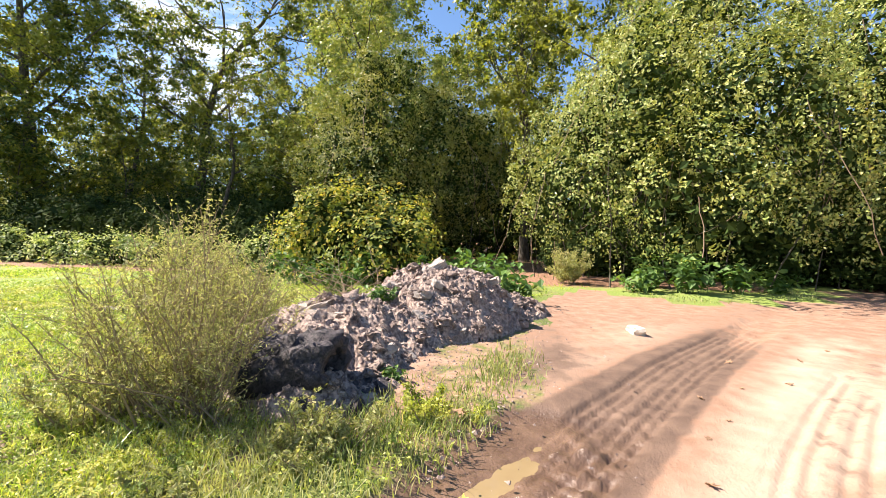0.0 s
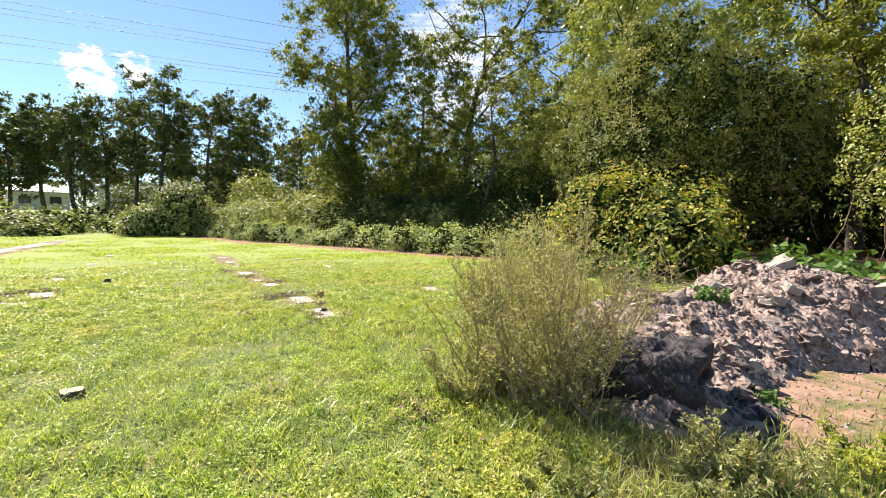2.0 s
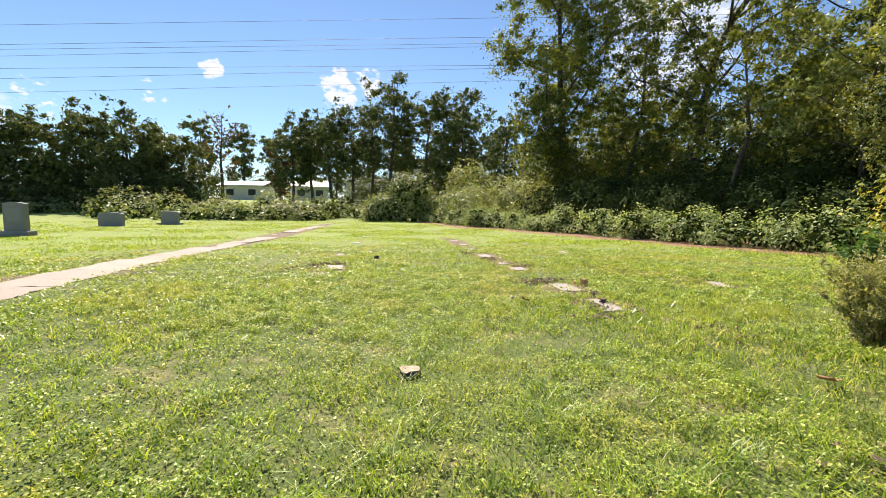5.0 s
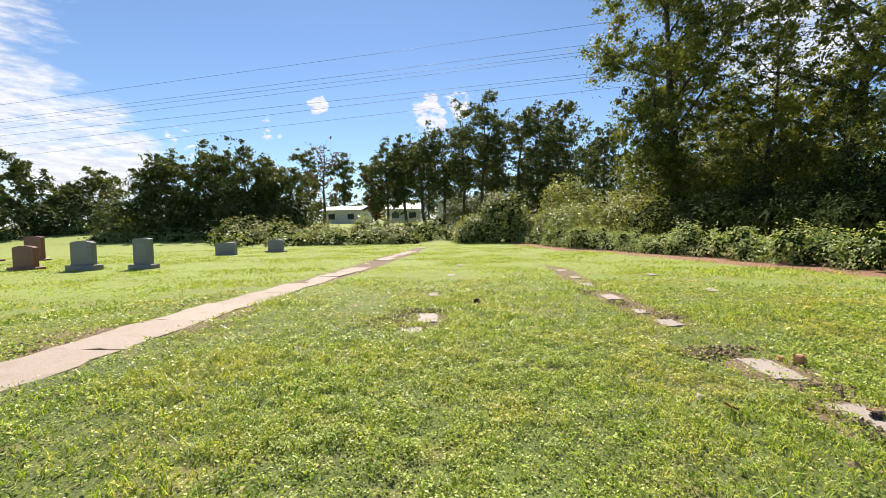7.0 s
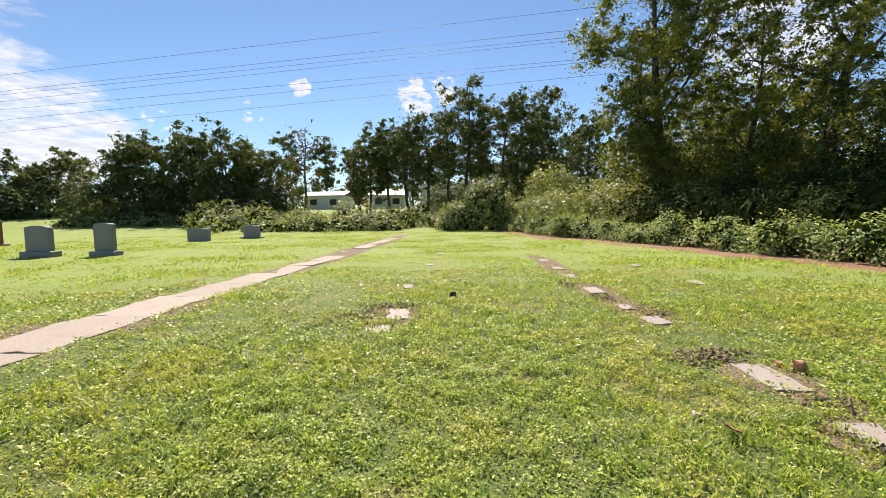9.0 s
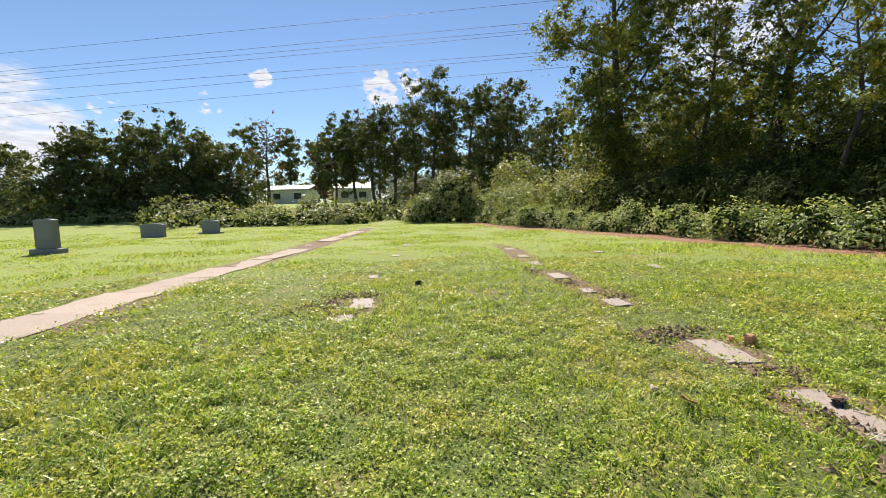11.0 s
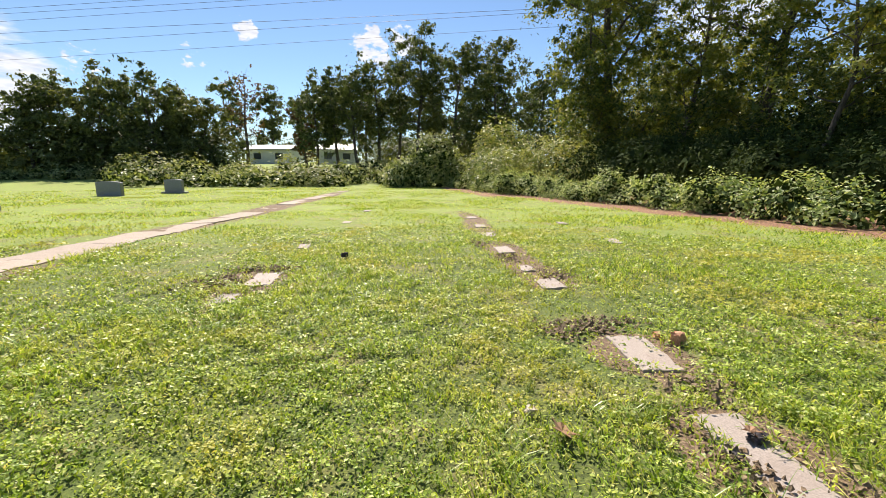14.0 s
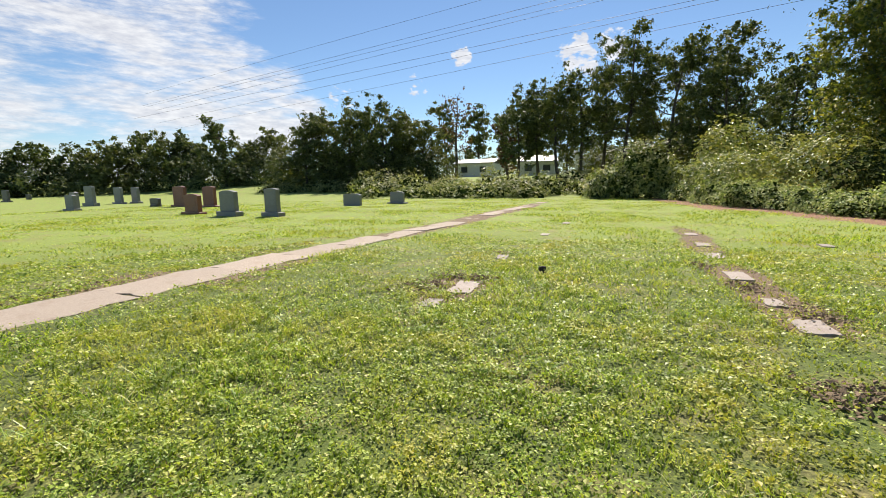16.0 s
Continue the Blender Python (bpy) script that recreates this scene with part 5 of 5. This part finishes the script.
def weed(name, label, x, y, height, reach, n_stems, leaf, mat, seed, per=16, z=None, group="broad-leaved weeds"):
    """A broad-leaved weed: arching stems, each with its leaves."""
    rng = np.random.default_rng(seed)
    z = float(ground_height(x, y)) if z is None else z
    t = thing(name, label, "weed", group, at=pose(x, y, z - 0.01))
    spots, outs = [], []
    for k in range(n_stems):
        a = k * 2.4 + rng.uniform(-0.5, 0.5)
        fan = rng.uniform(0.1, 1)
        line = wander(rng, (rng.normal(0, reach * 0.15), rng.normal(0, reach * 0.15), 0), (math.cos(a) * fan * reach / height, math.sin(a) * fan * reach / height, 1), height * rng.uniform(0.7, 1.15), 7, 0.08, -0.03)
        st = Tubes()
        st.add(line, 0.008 * np.linspace(1, 0.35, 8), 5)
        part("stem", st.mesh("stem", M_LEAF_WEED), t)
        s = rng.uniform(1.2, 7, per)
        i = np.minimum(s.astype(int), 6)
        d = ball(rng, per)
        d[:, 2] *= 0.3
        spots.append(line[i] + (line[i + 1] - line[i]) * (s - i)[:, None] + d * leaf * 0.8)
        outs.append(d * 0.5 + (0, 0, 0.9))
    part("foliage", leaf_mesh("foliage", [leaves(rng, np.concatenate(spots), np.concatenate(outs), leaf, 0.35, 0.62, 0.5)], mat), t)
    return t


for k, (x, y, h, r, n, leaf, per) in enumerate([
    (8.6, -0.5, 0.95, 0.75, 16, 0.20, 14), (9.3, -1.0, 0.7, 0.6, 12, 0.19, 12), (8.1, 0.1, 0.9, 0.6, 12, 0.18, 14), (9.6, 0.2, 1.0, 0.7, 12, 0.2, 12),
    (12.7, -3.4, 0.75, 0.9, 14, 0.2, 14), (12.9, -4.5, 0.95, 0.9, 16, 0.22, 14), (13.4, -5.6, 0.85, 0.9, 14, 0.2, 14), (14.2, -6.7, 0.7, 0.9, 12, 0.2, 12), (14.0, -3.8, 1.2, 1.0, 14, 0.2, 14),
    (10.4, 3.0, 1.0, 0.7, 14, 0.17, 16), (9.8, 4.6, 0.9, 0.7, 14, 0.16, 16), (10.0, 5.8, 0.7, 0.6, 12, 0.15, 16), (11.2, 6.4, 0.9, 0.8, 14, 0.15, 16), (8.6, 2.6, 0.7, 0.6, 12, 0.15, 16), (12.0, 1.2, 1.0, 0.8, 14, 0.18, 14), (11.6, -0.2, 0.9, 0.8, 12, 0.18, 14)]):
    weed("broad_weed", "green broad-leaved weed beside the dirt" if x > 8 else "green weed", x, y, h, r, n, leaf, M_LEAF_WEED, 900 + k, per)
weed("creeping_weed", "small green weed rooted on the earth heap", 5.75, 0.0, 0.28, 0.28, 12, 0.075, M_LEAF_WEED, 930, 14, 0.42, "heap weeds")
weed("creeping_weed", "small green weed at the foot of the heap", 4.25, -1.0, 0.16, 0.16, 9, 0.05, M_LEAF_WEED, 931, 12, None, "heap weeds")


def build_brush():
    rng = np.random.default_rng(63)
    t = thing("brush_pile", "tangle of dry brown sticks behind the earth heap", "brush pile", at=pose(7.3, 1.5, 0))
    for k in range(80):
        a = rng.uniform(0, 6.28)
        s = (rng.normal(0, 0.55), rng.normal(0, 0.35), rng.uniform(0.0, 0.35))
        tb = Tubes()
        tb.add(wander(rng, s, (math.cos(a), math.sin(a), rng.uniform(-0.1, 0.8)), rng.uniform(0.6, 1.5), 6, 0.16), (0.004 + 0.006 * rng.uniform()) * np.linspace(1, 0.3, 7), 4)
        part("stick", tb.mesh("stick", M_TWIG), t)


build_brush()


# ---------------------------------------------------------------- small things on the lawn and the road
def loose(name, label, category, mat, x, y, sx, sy, sz, seed, turn=0, jag=0.14, z=0.0, group="", tilt=0):
    rng = np.random.default_rng(seed)
    ob = tagged(new(name, with_mat(rough_block(rng, sx * 0.72, sy * 0.72, sz * 0.72, 2, jag), mat)), label, category, group)
    ob.matrix_basis = pose(x, y, float(ground_height(x, y)) + z, tilt, tilt * 0.6, turn)


loose("stone", "pale weathered stone lying on the dirt road", "stone", M_WHITE_STONE, 7.44, -3.05, 0.36, 0.22, 0.15, 1, 20, 0.14, -0.045)
loose("brick_piece", "broken tan brick beside a grave marker", "brick", M_BRICK, 3.42, 4.95, 0.14, 0.10, 0.13, 2, 30, 0.14, 0.0)
loose("brick_piece", "chip of brick in the grass", "brick", M_BRICK, 3.36, 5.1, 0.1, 0.08, 0.06, 3, 80)
loose("rubble_piece", "pale chunk of rubble in the grass", "rubble", M_WHITE_STONE, 2.0, 4.18, 0.07, 0.06, 0.06, 4, 15, 0.2, 0.01, tilt=15)
loose("rubble_piece", "flat tan stone in thin grass", "rubble", M_BRICK_PALE, 2.66, 2.71, 0.13, 0.10, 0.035, 6, 40, 0.16, 0.0, tilt=6)
loose("clod", "dark clod of earth on a grave marker", "clod", M_CHAR, 3.02, 3.80, 0.11, 0.07, 0.04, 7, 20, 0.3, 0.022)
loose("clod", "dark clod of earth at a marker's edge", "clod", M_CHAR, 2.82, 3.70, 0.09, 0.06, 0.05, 8, 70, 0.3, 0.0)
loose("dark_block", "small dark object standing in the lawn", "block", M_CHAR, 0.61, 8.66, 0.13, 0.08, 0.12, 9, 10, 0.15, 0.01)


M_SAWN = plain("sawn_wood", (0.44, 0.35, 0.24), 0.85, 0, 0.35, 30.0)


def stump():
    rng = np.random.default_rng(64)
    t = thing("tree_stump", "small low sawn tree stump in the lawn", "stump", at=pose(0.447, 2.01, 0.0))
    k = 16
    a = np.linspace(0, 2 * math.pi, k, endpoint=False)
    r = 0.068 * (1 + 0.12 * np.sin(3 * a + 1) + rng.normal(0, 0.05, k))
    v, f = [], []
    for z, s in ((-0.03, 1.3), (0.02, 1.08), (0.05, 1.0)):
        v += [(r[i] * s * math.cos(a[i]), r[i] * s * math.sin(a[i]), z + (rng.normal(0, 0.004) if z > 0.04 else 0)) for i in range(k)]
    for j in range(2):
        f += [(j * k + i, j * k + (i + 1) % k, (j + 1) * k + (i + 1) % k, (j + 1) * k + i) for i in range(k)]
    part("bark", mesh_of("bark", v, f, M_BARK), t)
    top = v[2 * k:]
    part("cut_face", mesh_of("cut_face", [(x, y, z + 0.003) for x, y, z in top] + [(0, 0, 0.052)], [(i, (i + 1) % k, k) for i in range(k)], M_SAWN), t, "pale sawn wood")


stump()


def fallen_leaf(x, y, s, turn, seed, mat=None, z=0.05, label="large curled brown leaf lying on the grass"):
    rng = np.random.default_rng(seed)
    n = 14
    v, f = [(0, 0, 0.0)], []
    for i in range(n):
        a = i / n * 2 * math.pi
        r = s * 0.5 * (0.75 + 0.35 * math.cos(5 * a)) * (1.25 if abs(math.sin(a)) < 0.5 else 0.9)
        v.append((r * math.cos(a), r * math.sin(a), 0.35 * r * abs(math.sin(a * 1.5)) + rng.normal(0, 0.004)))
        f.append((0, 1 + i, 1 + (i + 1) % n))
    top = len(v)
    v += [(a, b, c - 0.002) for a, b, c in v]
    f += [(t_[2] + top, t_[1] + top, t_[0] + top) for t_ in f]
    ob = tagged(new("fallen_leaf", mesh_of("fallen_leaf", v, f, mat or M_DRYLEAF)), label, "leaf", "fallen leaves")
    ob.matrix_basis = pose(x, y, float(ground_height(x, y)) + z, rng.normal(0, 14), rng.normal(0, 14), turn)


fallen_leaf(2.09, 3.95, 0.17, 60, 21, None, 0.045)
fallen_leaf(3.05, 1.34, 0.17, 20, 1)
fallen_leaf(3.75, -1.75, 0.13, 70, 2)
fallen_leaf(2.98, -2.04, 0.07, 10, 3, M_YELLOW, -0.03, "small yellow leaf at the puddle's edge")
fallen_leaf(3.0, 3.83, 0.11, 45, 9, None, 0.05, "curled brown leaf on a grave marker")
for k, (x, y) in enumerate([(5.5, -3.8), (5.83, -4.25), (6.4, -3.9), (4.6, -3.5), (5.0, -3.4), (6.9, -4.7), (4.2, -3.3), (7.6, -5.2), (3.6, -3.2)]):
    fallen_leaf(x, y, 0.045 + 0.015 * (k % 3), k * 50, 10 + k, None, -0.03, "small dry leaf on the dirt road")


# ---------------------------------------------------------------- grass
def lawn_free(x, y):
    """Where grass can grow, 0 to 1."""
    keep = np.ones(x.shape)
    for mx, my, w, l, a in MARKERS:
        c, s = math.cos(radians(a)), math.sin(radians(a))
        u, v = (x - mx) * c + (y - my) * s, -(x - mx) * s + (y - my) * c
        rag = 0.03 * vnoise(x, y, 14, 47) + 0.10 * smooth01((vnoise(x, y, 5, 48) - 0.35) / 0.5)
        hit = (np.abs(u) < w / 2 - rag) & (np.abs(v) < l / 2 - rag * 1.2)
        keep[hit] = 0
        d = np.hypot(u / 0.9, v) - l * 0.5
        keep *= np.where(hit, 1, 1 - 0.6 * smooth01((0.16 - d) / 0.2))
    pd = dist_line(WALK_LINE, x, y)
    half = 0.26 + 0.20 * vnoise(x, y, 1.1, 44) + 0.16 * vnoise(x, y, 3.5, 45) - 0.14 * smooth01((y - 8) / 22)
    keep *= np.where(pd < half, 0, 1 - 0.75 * smooth01((half + 0.38 - pd) / 0.25) * smooth01((vnoise(x, y, 1.2, 64) - 0.3) / 0.3))
    wob = 0.22 * (vnoise(x, y, 2.5, 21) - 0.5) + 0.12 * (vnoise(x, y, 8, 22) - 0.5)
    keep *= np.where(inside(ROAD, x + wob, y + wob), 0, 1)
    edge = dist_line(ROAD[1:12], x, y)
    keep *= np.where(y < 0, smooth01((edge - 0.05) / 0.4), 1)
    keep *= np.where(pile_height(x, y) > 0.02, 0.0, 1)
    heap = np.hypot((x - 5.6) / 2.6, (y + 0.9) / 1.1)
    keep *= smooth01((heap - 0.75) / 0.4)
    keep *= 1 - 0.65 * smooth01((1.15 - np.hypot((x - 3.4) / 1.5, (y + 1.3) / 0.75)) / 0.4)
    keep *= 1 - 0.6 * smooth01((0.42 - np.abs(x - 3.15 - 0.045 * (y - 7))) / 0.3) * smooth01((y - 6.2) / 0.8) * smooth01((14.5 - y) / 2) * smooth01((vnoise(x, y, 1.3, 63) - 0.25) / 0.4)
    keep *= 1 - 0.55 * smooth01((0.9 - np.hypot((x - 3.25) / 0.55, (y - 7.2) / 0.9)) / 0.6)
    keep *= 1 - 0.9 * smooth01((1.5 - dist_line(HEDGE, x, y)) / 0.7)
    keep *= 1 - 0.55 * smooth01((vnoise(x, y, 0.9, 31) - 0.62) / 0.2)
    keep *= 1 - 0.35 * smooth01((vnoise(x, y, 2.3, 38) * 0.65 + vnoise(x, y, 6, 39) * 0.35 - 0.60) / 0.12)
    keep *= np.where((x > 10.5 - 0.2 * y) & (y < 6), 0.25, 1)
    return keep


def blades(rng, x, y, z, h, w, lean, full):
    """Bent blades of grass: five corners each near by, three far off."""
    n = len(x)
    a = rng.uniform(0, 2 * math.pi, n)
    dx, dy = np.cos(a), np.sin(a)
    b = rng.uniform(0, 2 * math.pi, n)
    lx, ly = np.cos(b) * lean * h, np.sin(b) * lean * h
    p = np.stack([x, y, z], 1)
    side = np.stack([dx, dy, 0 * dx], 1) * (w * 0.5)[:, None]
    tip = p + np.stack([lx, ly, h * np.sqrt(np.clip(1 - lean ** 2 * 0.8, 0.15, 1))], 1)
    if not full:
        return np.stack([p - side, p + side, tip], 1).reshape(-1, 3), np.arange(3 * n).reshape(-1, 3)
    mid = p + np.stack([lx * 0.35, ly * 0.35, h * 0.55], 1)
    v = np.stack([p - side, p + side, mid + side * 0.8, tip, mid - side * 0.8], 1).reshape(-1, 3)
    f = np.arange(n)[:, None, None] * 5 + np.array([(0, 1, 2), (0, 2, 4), (4, 2, 3)])[None]
    return v, f.reshape(-1, 3)


def build_grass():
    rng = np.random.default_rng(91)
    cx, cy = 1.0, 1.3

    def scatter(r0, r1, density, power):
        """Points in a ring round the walk, thinning outwards, in front of it only."""
        rr = np.linspace(r0, r1, 200)
        wgt = rr * density * (r0 / rr) ** power
        total = wgt.mean() * (r1 - r0) * 2 * math.pi
        n = int(total)
        cdf = np.cumsum(wgt)
        r = np.interp(rng.uniform(0, cdf[-1], n), cdf, rr)
        a = rng.uniform(0, 2 * math.pi, n)
        x, y = cx + r * np.sin(a), cy + r * np.cos(a)
        ok = (y > -3.6) & (x > -30) & (x < 13.5) & ((y > -1.5) | (x > -1.2)) & ((np.abs(np.mod(a + math.pi, 2 * math.pi) - math.pi) < 1.85) | (r < 4.2))
        x, y, r = x[ok], y[ok], r[ok]
        ok = rng.uniform(0, 1, len(x)) < lawn_free(x, y)
        return x[ok], y[ok], r[ok]

    def relief(x, y):
        """Small humps and hollows of the turf, 0 to 1."""
        return smooth01((vnoise(x, y, 5.5, 51) * 0.5 + vnoise(x, y, 13, 52) * 0.5 - 0.22) / 0.5)

    def scaled_leaves(x, y, z, s, spread, aspect, far):
        pos = np.stack([x, y, z], 1)
        v, f = leaves(rng, pos, np.tile((0.0, 0.0, 1.0), (len(x), 1)), 1.0, spread, aspect, 0.0, far)
        k = f.shape[1]
        return ((v.reshape(-1, k, 3) - pos[:, None]) * s[:, None, None] + pos[:, None]).reshape(-1, 3), f

    x1, y1, r1 = scatter(0.02, 3.2, 2900, 0.0)
    x2, y2, r2 = scatter(3.2, 7.0, 2900, 1.45)
    x, y, r = np.r_[x1, x2], np.r_[y1, y2], np.r_[r1, r2]
    ok = rng.uniform(0, 1, len(x)) < 0.3 + 0.7 * relief(x, y)
    x, y, r = x[ok], y[ok], r[ok]
    tall = smooth01((vnoise(x, y, 0.55, 33) - 0.35) / 0.4)
    h = (0.026 + 0.040 * tall ** 1.5 + 0.034 * relief(x, y)) * rng.uniform(0.4, 1.4, len(x))
    w = (0.0040 + 0.0011 * r) * rng.uniform(0.6, 1.4, len(x))
    v, f = blades(rng, x, y, ground_height(x, y) - 0.008, h, w, rng.uniform(0.5, 1.1, len(x)), True)
    tagged(new("grass", mesh_of("grass", v, f, M_GRASS)), "short sunlit lawn grass with taller blades", "grass", kind="stuff")
    x, y, r = scatter(7.0, 40.0, 1250, 1.75)
    ok = rng.uniform(0, 1, len(x)) < 0.35 + 0.65 * smooth01((vnoise(x, y, 1.6, 53) * 0.6 + vnoise(x, y, 4.5, 54) * 0.4 - 0.25) / 0.4)
    x, y, r = x[ok], y[ok], r[ok]
    tall = smooth01((vnoise(x, y, 0.55, 33) - 0.35) / 0.4)
    h = (0.035 + 0.055 * tall) * rng.uniform(0.5, 1.4, len(x))
    w = (0.004 + 0.0017 * r) * rng.uniform(0.6, 1.4, len(x))
    v, f = blades(rng, x, y, ground_height(x, y) - 0.008, h, w, rng.uniform(0.5, 1.1, len(x)), False)
    tagged(new("grass", mesh_of("far_grass", v, f, M_GRASS)), "lawn grass farther off", "grass", kind="stuff")
    # long blades bent over in loose tufts
    tx, ty, tr = scatter(0.02, 6.5, 17, 0.4)
    ok = vnoise(tx, ty, 0.55, 33) + 0.35 * (np.hypot(tx - 0.2, ty - 1.1) < 1.0) > 0.52
    tx, ty = tx[ok], ty[ok]
    per = 26
    x, y = np.repeat(tx, per) + rng.normal(0, 0.055, len(tx) * per), np.repeat(ty, per) + rng.normal(0, 0.055, len(tx) * per)
    ok = lawn_free(x, y) > 0.3
    x, y = x[ok], y[ok]
    n = len(x)
    L, a, bend = rng.uniform(0.09, 0.26, n), rng.uniform(0, 2 * math.pi, n), rng.uniform(0.9, 1.7, n)
    wide = (0.004 + 0.0006 * np.hypot(x - cx, y - cy)) * rng.uniform(0.7, 1.3, n)
    p, rows = np.stack([x, y, ground_height(x, y) - 0.006], 1), []
    side = np.stack([-np.sin(a), np.cos(a), 0 * a], 1) * wide[:, None] * 0.5
    for k in range(4):
        if k:
            t = 0.35 + bend * (k - 0.5) / 3
            p = p + np.stack([np.cos(a) * np.sin(t), np.sin(a) * np.sin(t), np.cos(t)], 1) * (L / 3)[:, None]
        rows += [p - side * (1 - 0.27 * k), p + side * (1 - 0.27 * k)]
    f = np.arange(n)[:, None, None] * 8 + np.array([(0, 1, 3, 2), (2, 3, 5, 4), (4, 5, 7, 6)])[None]
    tagged(new("grass", mesh_of("long_grass", np.stack(rows, 1).reshape(-1, 3), f.reshape(-1, 4), M_LONG)), "long bent grass blades in loose tufts", "grass", kind="stuff")
    # clover and creeping leaves that mat the lawn
    for name, r0, r1, dens, power, far in (("clover", 0.02, 3.8, 5600, 0.0, False), ("creeping_leaves", 3.8, 11.0, 5600, 1.5, True)):
        x, y, r = scatter(r0, r1, dens, power)
        patch = vnoise(x, y, 0.8, 35) * 0.7 + vnoise(x, y, 2.7, 36) * 0.3
        up = relief(x, y)
        ok = rng.uniform(0, 1, len(x)) < (0.45 + 0.55 * smooth01((patch - 0.30) / 0.25)) * (0.4 + 0.6 * up)
        x, y, r, up = x[ok], y[ok], r[ok], up[ok]
        z = ground_height(x, y) + (0.014 + 0.052 * up) * rng.uniform(0.45, 1.1, len(x))
        v, f = scaled_leaves(x, y, z, (0.0125 + 0.0018 * r) * rng.uniform(0.6, 1.5, len(x)), 0.5, 0.8, far)
        tagged(new("clover", mesh_of(name, v, f, M_CLOVER)), "clover and small creeping weeds in the lawn", "clover", kind="stuff")
    # coarse tufts where nobody mows
    xs, ys, hs = [], [], []
    for tx, ty, sx, sy, n, hh in ((4.95, -1.75, 0.42, 0.16, 1500, 0.17), (3.5, -1.62, 0.28, 0.18, 1300, 0.18), (3.95, -1.7, 0.25, 0.15, 700, 0.15), (2.75, -1.1, 0.45, 0.3, 2600, 0.24), (3.0, -0.6, 0.4, 0.35, 2200, 0.22), (3.3, -1.35, 0.3, 0.2, 1000, 0.2),
                                 (2.2, -0.9, 0.5, 0.4, 1800, 0.16), (5.9, -0.95, 0.22, 0.1, 500, 0.10), (2.9, 0.3, 0.4, 0.4, 1600, 0.2), (3.6, 1.0, 0.5, 0.5, 1600, 0.2), (4.3, 2.0, 0.45, 0.5, 1300, 0.2), (5.0, 1.6, 0.5, 0.4, 1200, 0.22), (6.2, 2.4, 0.8, 0.5, 1400, 0.25), (8.0, 3.2, 0.9, 0.6, 1200, 0.25),
                                 (4.4, -1.25, 0.12, 0.1, 150, 0.1), (11.2, -3.9, 0.6, 0.8, 900, 0.14), (10.6, -2.9, 0.8, 0.4, 500, 0.1), (1.6, -1.9, 0.5, 0.35, 1500, 0.14), (13.0, -6.9, 1.5, 0.4, 900, 0.14), (0.4, 0.75, 0.5, 0.25, 700, 0.15), (1.0, 0.5, 0.35, 0.3, 600, 0.16)):
        n, hh = int(n * 0.5), hh * 0.62
        xs.append(rng.normal(tx, sx, n))
        ys.append(rng.normal(ty, sy, n))
        hs.append(hh * rng.uniform(0.45, 1.35, n))
    x, y, h = np.concatenate(xs), np.concatenate(ys), np.concatenate(hs)
    ok = ~inside(ROAD, x, y) & (pile_height(x, y) < 0.06)
    x, y, h = x[ok], y[ok], h[ok]
    far = np.hypot(x - cx, y - cy)
    v, f = blades(rng, x, y, ground_height(x, y) - 0.01, h, (0.004 + 0.0009 * far) * rng.uniform(0.6, 1.5, len(x)), rng.uniform(0.2, 1.0, len(x)), True)
    tagged(new("rough_grass", mesh_of("rough_grass", v, f, M_TUFT)), "coarse half-dry grass tufts along the road's edge", "grass", kind="stuff")


build_grass()
